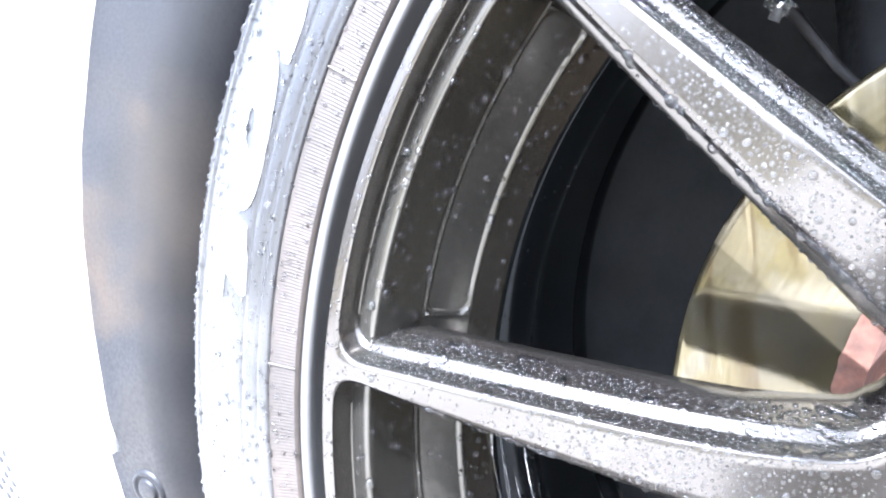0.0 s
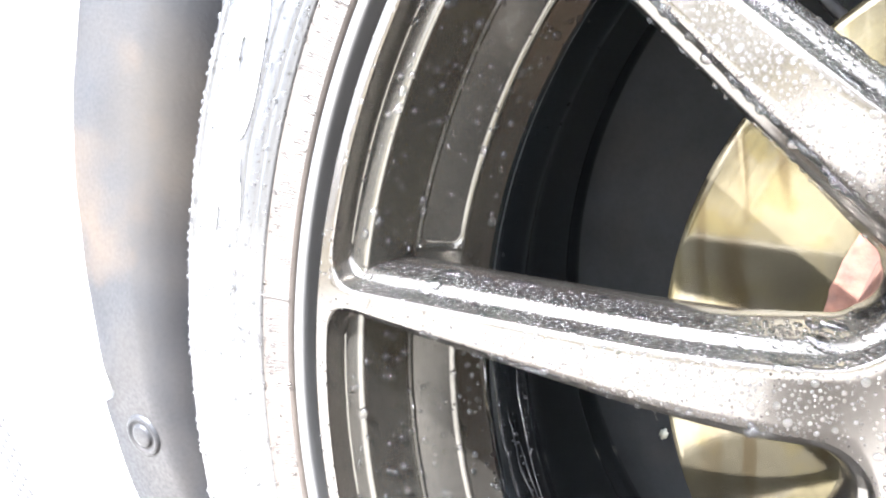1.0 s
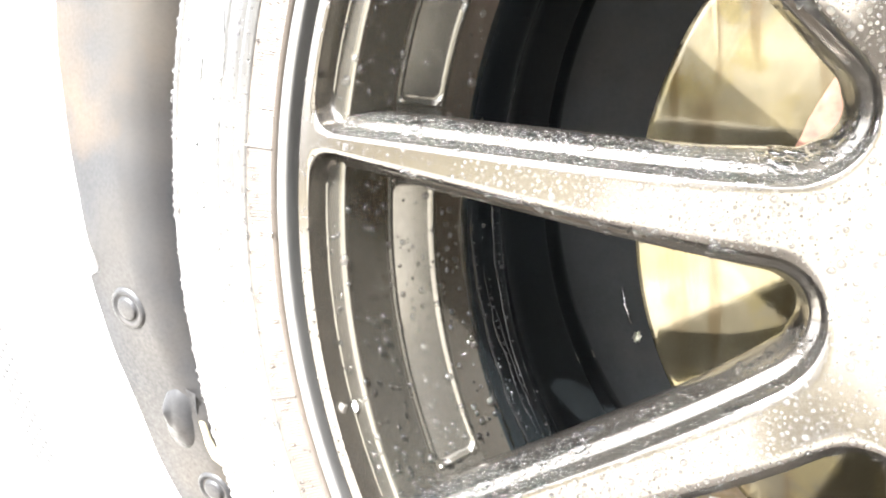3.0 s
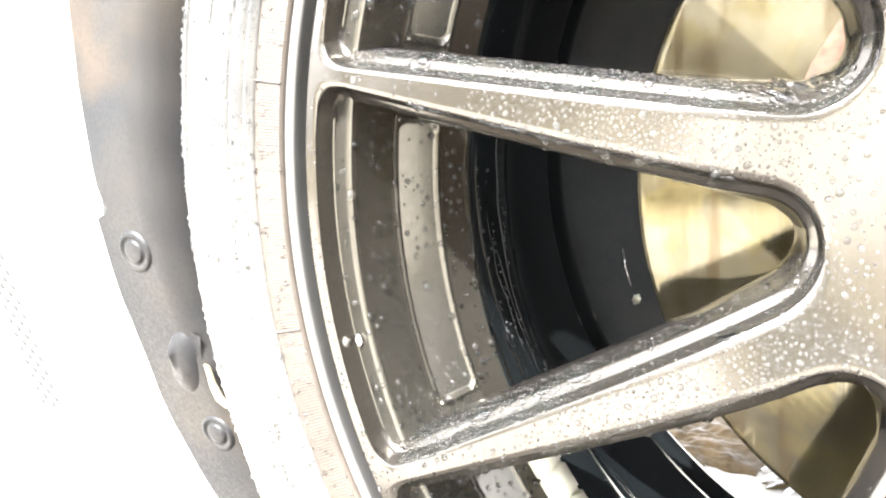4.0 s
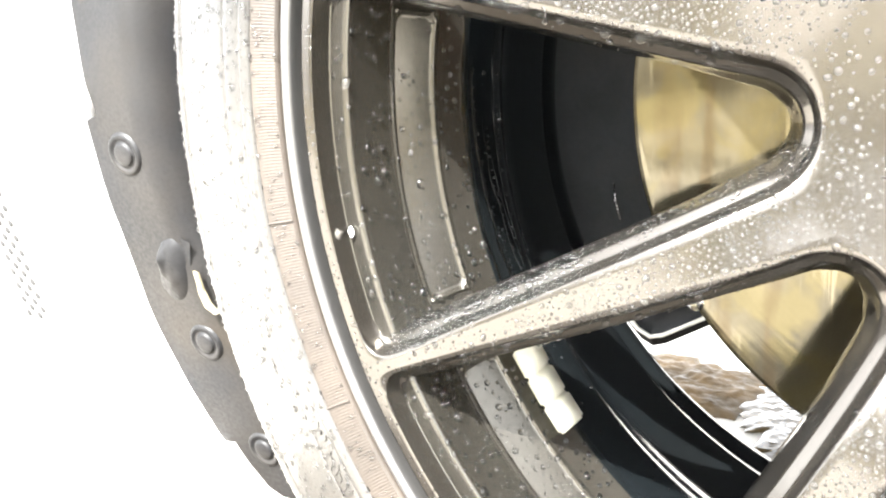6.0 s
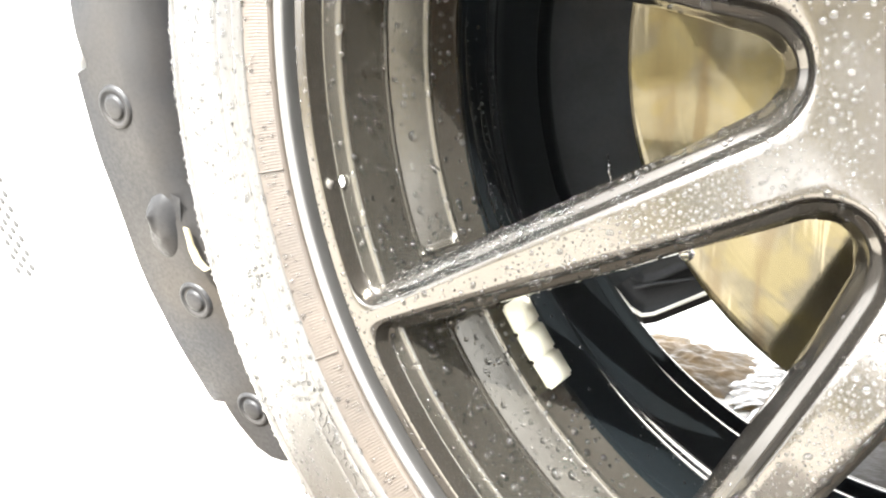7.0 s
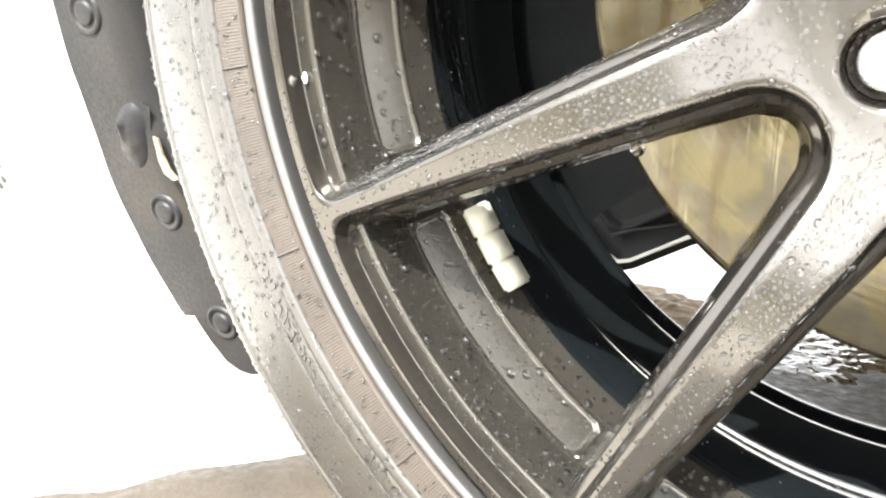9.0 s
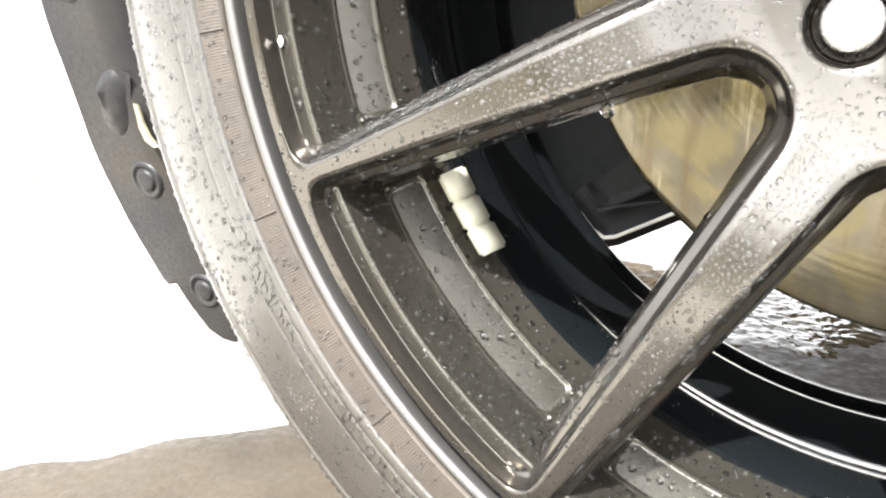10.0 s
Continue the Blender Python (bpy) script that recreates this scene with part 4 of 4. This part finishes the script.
rib = child("pressed_rib", beam("pressed_rib", [(-0.285, 0.594, -0.240), (-0.262, 0.592, -0.232), (-0.213, 0.592, -0.2205), (-0.15, 0.592, -0.205)], [(0.003, 0.0025)] * 4, PANEL, 10), underbody)
rib.location = HUB
# Unseen slab of car floor, added and sized for what the puddle mirrors.
tray = child("tray", block("tray", UNDER, (1.25, 0.95, 0.03), 0.01), underbody)
tray.location = (0.575, 1.10, 0.205)

# Pale block and thin line added in place of a glint in the dark.
clip = child("glint_block", block("glint_block", WEIGHT, (0.0055, 0.004, 0.0085), 0.0018), inner_house, "pale block in place of a glint")
clip.location, clip.rotation_euler = (-0.2235, 0.3205, -0.1020), (0, radians(25), 0)
child("wire", beam("wire", [(-0.232, 0.320, -0.066), (-0.230, 0.318, -0.079), (-0.227, 0.319, -0.092)], [(0.0007, 0.0007)] * 3, STEEL, 8), inner_house, "thin bright line in place of a streak")

hose = tagged(new("brake_hose"), "thin black brake hose with a pale fitting beside the disc", "brake hose")
hose.location = HUB
child("hose", beam("hose", [(-0.20, 0.31, 0.27), (-0.15, 0.20, 0.215), (-0.120, 0.158, 0.182), (-0.106, 0.150, 0.164), (-0.093, 0.150, 0.142), (-0.075, 0.155, 0.120), (-0.05, 0.170, 0.10)], [(0.0026, 0.0026)] * 7, LINER, 12), hose)
fit = child("fitting", block("fitting", STEEL, (0.013, 0.010, 0.013), 0.004), hose, "pale metal fitting")
fit.location, fit.rotation_euler = (-0.112, 0.150, 0.170), (0, radians(30), 0)

# ---- water ----
DROP_RINGS = ((0.98, -0.12), (1.0, 0.12), (0.95, 0.36), (0.80, 0.64), (0.56, 0.85), (0.28, 0.965))


def apart(spots, gap=1.12):
    """Keeps the larger of drops that would overlap."""
    cell, grid, out = 0.003, {}, []
    for s in sorted(spots, key=lambda q: -q[2]):
        p = s[0]
        key = tuple(int(math.floor(c / cell)) for c in p)
        near = (grid.get((key[0] + i, key[1] + j, key[2] + k), ()) for i in (-1, 0, 1) for j in (-1, 0, 1) for k in (-1, 0, 1))
        if all((p - q[0]).length > gap * (s[2] + q[2]) for g in near for q in g):
            grid.setdefault(key, []).append(s)
            out.append(s)
    return out


def droplets(name, label, spots, seg=10, gap=1.12, long=1.0):
    """Water drops as one mesh: spots are (place, normal, radius, height share). long: how far they have run outwards from the axis."""
    verts, faces = [], []
    spots = apart(spots, gap)
    g = random.Random(len(spots))
    for p, n, size, tall in spots:
        side = n.orthogonal().normalized()
        side = Matrix.Rotation(g.uniform(0, 6.28), 3, n) @ side
        if long > 1:
            out = Vector((p.x, 0.0, p.z - HUB_Z))
            side = (out - n * out.dot(n)).normalized()
        other = n.cross(side)
        sx, sy = size * g.uniform(0.85, 1.2) * long, size * g.uniform(0.8, 1.05)
        base = len(verts)
        wob = [1 + 0.05 * g.uniform(-1, 1) for _ in range(seg)]
        for rr, hh in DROP_RINGS:
            for k in range(seg):
                t = 2 * math.pi * k / seg
                verts.append(p + side * (sx * rr * wob[k] * math.cos(t)) + other * (sy * rr * wob[k] * math.sin(t)) + n * (size * tall * hh))
        verts.append(p + n * (size * tall))
        m = len(DROP_RINGS)
        for q in range(m - 1):
            for k in range(seg):
                faces.append((base + q * seg + k, base + q * seg + (k + 1) % seg, base + (q + 1) * seg + (k + 1) % seg, base + (q + 1) * seg + k))
        top = base + m * seg
        for k in range(seg):
            faces.append((base + (m - 1) * seg + k, base + (m - 1) * seg + (k + 1) % seg, top))
    me = bpy.data.meshes.new(name)
    me.from_pydata([tuple(v) for v in verts], [], faces)
    me.materials.append(WATER)
    me.polygons.foreach_set("use_smooth", [True] * len(me.polygons))
    return tagged(new(name, me), label, "water drops", kind="stuff")


def surface_spots(me, turn, count, weight, sizes, seed, tall=(0.55, 0.85)):
    """Random places on a mesh, denser where weight(centre, normal) is larger."""
    g = random.Random(seed)
    polys, w = [], []
    t3 = turn.to_3x3()
    for p in me.polygons:
        c, n = turn @ p.center, t3 @ p.normal
        k = weight(c, n) * p.area
        if k > 0:
            polys.append((p, n))
            w.append(k)
    out = []
    if not polys:
        return out
    for p, n in g.choices(polys, w, k=count):
        co = [turn @ me.vertices[i].co for i in p.vertices]
        u, v = g.random(), g.random()
        if len(co) == 4:
            q = (co[0] * (1 - u) + co[1] * u) * (1 - v) + (co[3] * (1 - u) + co[2] * u) * v
        else:
            q = co[0] + (co[1] - co[0]) * u * (1 - v) + (co[2] - co[0]) * v * u
        lo, hi, power = sizes
        out.append((q, n.normalized(), lo + (hi - lo) * g.random() ** power, g.uniform(*tall)))
    return out


def place_of(c):
    """Radius, degrees and outward distance of a place about the wheel's centre."""
    return math.hypot(c.x, c.z - HUB_Z), math.degrees(math.atan2(c.z - HUB_Z, c.x)) % 360, -c.y


def face_weight(c, n):
    r, a, d = place_of(c)
    if n.y > -0.55 or d < front(r) - 0.003:
        return 0.0
    return (0.14 + 0.9 * max(0.0, min(1.0, (0.185 - r) / 0.05))) * max(0.25, min(1.0, (r - 0.075) / 0.03))


def flank_weight(c, n):
    r, a, d = place_of(c)
    if d > front(r) - 0.0012 or d < front(r) - 0.024 or r > 0.236:
        return 0.0
    inner = 0.10 if a > 185 and r < 0.158 else 1.0
    return inner if n.z > 0.25 else (0.06 if n.z > -0.3 else 0.02)


def hanging_weight(c, n):
    r, a, d = place_of(c)
    return 1.0 if n.z < -0.45 and front(r) - 0.010 < d < front(r) - 0.001 and 0.10 < r < 0.22 else 0.0


spots, flank, run = [], [], []
for k in range(-2, 4):
    turn = Matrix.Translation(HUB) @ Matrix.Rotation(-radians(SPOKE_0 + 36 * k), 4, "Y")
    spots += surface_spots(SPOKE, turn, 1700, face_weight, (0.00025, 0.00066, 1.8), 50 + k)
    spots += surface_spots(SPOKE, turn, 90, face_weight, (0.0007, 0.0014, 2.2), 80 + k)
    crowd = 1.0 if k < 2 else 0.05
    flank += surface_spots(SPOKE, turn, int(3000 * crowd), flank_weight, (0.00034, 0.0010, 1.7), 110 + k)
    flank += surface_spots(SPOKE, turn, 34, hanging_weight, (0.0009, 0.0019, 1.4), 170 + k, (0.7, 1.1))
    flank += surface_spots(SPOKE, turn, int(60 * max(0.3, crowd)), flank_weight, (0.0010, 0.0022, 1.6), 140 + k, (0.3, 0.5))
    run += surface_spots(SPOKE, turn, int(14 * max(0.3, crowd)), flank_weight, (0.0014, 0.0024, 1.2), 200 + k, (0.35, 0.5))


def hub_weight(c, n):
    r, a, d = place_of(c)
    return 1.0 if 110 < a < 280 and r > 0.05 and n.y < -0.6 and d > front(r) - 0.001 else 0.0


spots += surface_spots(HUB_FACE, Matrix.Translation(HUB), 420, hub_weight, (0.0004, 0.0011, 1.6), 31)
droplets("water_drops", "clear water drops beaded over the spoke faces", spots)
droplets("water_drops", "fine clear water drops crowded on the spoke flanks", flank, gap=0.96)
droplets("water_drops", "large flat water drops run together on the spoke flanks", run, 16, 1.3, 2.2)
pendant = Vector((-0.113, 0.027, 0.270))
droplets("water_drops", "a clear water drop hanging from a spoke", [(pendant, Vector((0, 0, -1)), 0.0022, 1.3)], 16)


def inward(c, n):
    r, a, d = place_of(c)
    return (0.6 if a < 196 else 1.2) if 120 < a < 262 and r < 0.2425 else 0.0


def low_down(c, n):
    r, a, d = place_of(c)
    return max(0.0, min(1.0, (a - 208) / 22)) if a < 264 and r < 0.2425 and d > -0.045 else 0.0


at_hub = Matrix.Translation(HUB)
hub_out = surface_spots(BARREL_OUT, at_hub, 1500, inward, (0.0005, 0.0014, 2.0), 5, (0.6, 0.9)) + surface_spots(BARREL_OUT, at_hub, 380, inward, (0.0011, 0.0022, 1.8), 6, (0.6, 0.9))
hub_out += surface_spots(BARREL_OUT, at_hub, 1900, low_down, (0.0003, 0.0010, 2.0), 7, (0.5, 0.75))


def facing_in(spots):
    """Turns each normal towards the wheel's axis and outside."""
    out = []
    for p, n, s, t in spots:
        to = Vector((-p.x, -0.15, HUB_Z - p.z))
        out.append((p, n if n.dot(to) > 0 else -n, s, t))
    return out


INSIDE = next(o for o in rim.children if o.name.startswith("inner_barrel")).data


def deep(c, n):
    r, a, d = place_of(c)
    return 1.0 if 140 < a < 265 and -0.12 < d and r < 0.23 else 0.0


hub_out += surface_spots(INSIDE, at_hub, 160, deep, (0.0003, 0.0010, 2.0), 8)
g = random.Random(77)
for start, end, depth, drift in ((176, 201, -0.066, -0.010), (183, 206, -0.078, -0.006), (172, 190, -0.092, 0.004), (190, 212, -0.070, -0.012)):
    a = start
    while a < end:
        u = (a - start) / (end - start)
        c = Vector(polar(0.2136, a, depth + drift * u + g.uniform(-0.0008, 0.0008))) + HUB
        hub_out.append((c, Vector((-c.x, 0.0, HUB_Z - c.z)).normalized(), g.uniform(0.0003, 0.0007), 0.6))
        a += g.choice((0.25, 0.3, 0.4, 0.9, 1.6))


def trickle_mesh(start, end, depth, drift, wide, seed):
    """A thin run of water along the barrel, swelling and thinning, flat on its wall."""
    g = random.Random(seed)
    verts, faces, n = [], [], 90
    lift = ((-1.0, -0.1), (-0.8, 0.35), (-0.4, 0.8), (0.0, 1.0), (0.4, 0.8), (0.8, 0.35), (1.0, -0.1))
    for i in range(n + 1):
        u = i / n
        a = start + (end - start) * u
        w = wide * min(1.0, 6 * u, 5 * (1 - u)) * (0.75 + 0.5 * noise.noise((a * 0.45, seed * 3.1, 0))) + 0.0001
        mid = depth + drift * u + 0.0022 * noise.noise((a * 0.22, seed * 1.7, 4))
        for s, h in lift:
            verts.append(polar(barrel_r(mid + s * w) - 0.22 * w * h, a, mid + s * w))
    m = len(lift)
    for i in range(n):
        for k in range(m - 1):
            faces.append((i * m + k, (i + 1) * m + k, (i + 1) * m + k + 1, i * m + k + 1))
    return mesh_of("water_trickle", verts, faces, WATER)


def barrel_r(d):
    return float(np.interp(-d, [-q[1] for q in INNER], [q[0] for q in INNER]))


for i, (start, end, depth, drift, wide) in enumerate(((170, 207, -0.0585, -0.004, 0.0013), (174, 214, -0.066, -0.008, 0.0018), (181, 203, -0.074, -0.010, 0.0009), (168, 200, -0.084, -0.006, 0.0016), (186, 209, -0.079, -0.014, 0.0010))):
    run_down = new("water_trickle", trickle_mesh(start, end, depth, drift, wide, i + 1))
    run_down.location = HUB
    tagged(run_down, "thin clear trickle of water on the black barrel", "water", kind="stuff")

droplets("water_drops", "clear water drops on the rim's barrel", facing_in(hub_out))


def wall_weight(c, n):
    r, a, d = place_of(c)
    return 1.0 if 125 < a < 250 and d > -0.03 else 0.0


def facing_out(spots):
    return [(p, n if n.y < 0 else -n, s, t) for p, n, s, t in spots]


tyre_spots = surface_spots(tyre.data, at_hub, 2200, wall_weight, (0.0005, 0.0015, 1.8), 15) + surface_spots(tyre.data, at_hub, 200, wall_weight, (0.0007, 0.0016, 1.6), 16, (0.3, 0.5))


def marked(c, n):
    r, a, d = place_of(c)
    return 1.0 if (204 < a < 234 and 0.2755 < r < 0.2850 and d > 0) else 0.0


tyre_spots += surface_spots(tyre.data, at_hub, 260, marked, (0.0006, 0.0014, 1.4), 18, (0.35, 0.6))
band_spots = surface_spots(BAND_MESH, at_hub, 420, wall_weight, (0.0004, 0.0012, 2.0), 19, (0.5, 0.8))
droplets("water_drops", "clear water drops on the tyre's sidewall", facing_out(tyre_spots + band_spots))
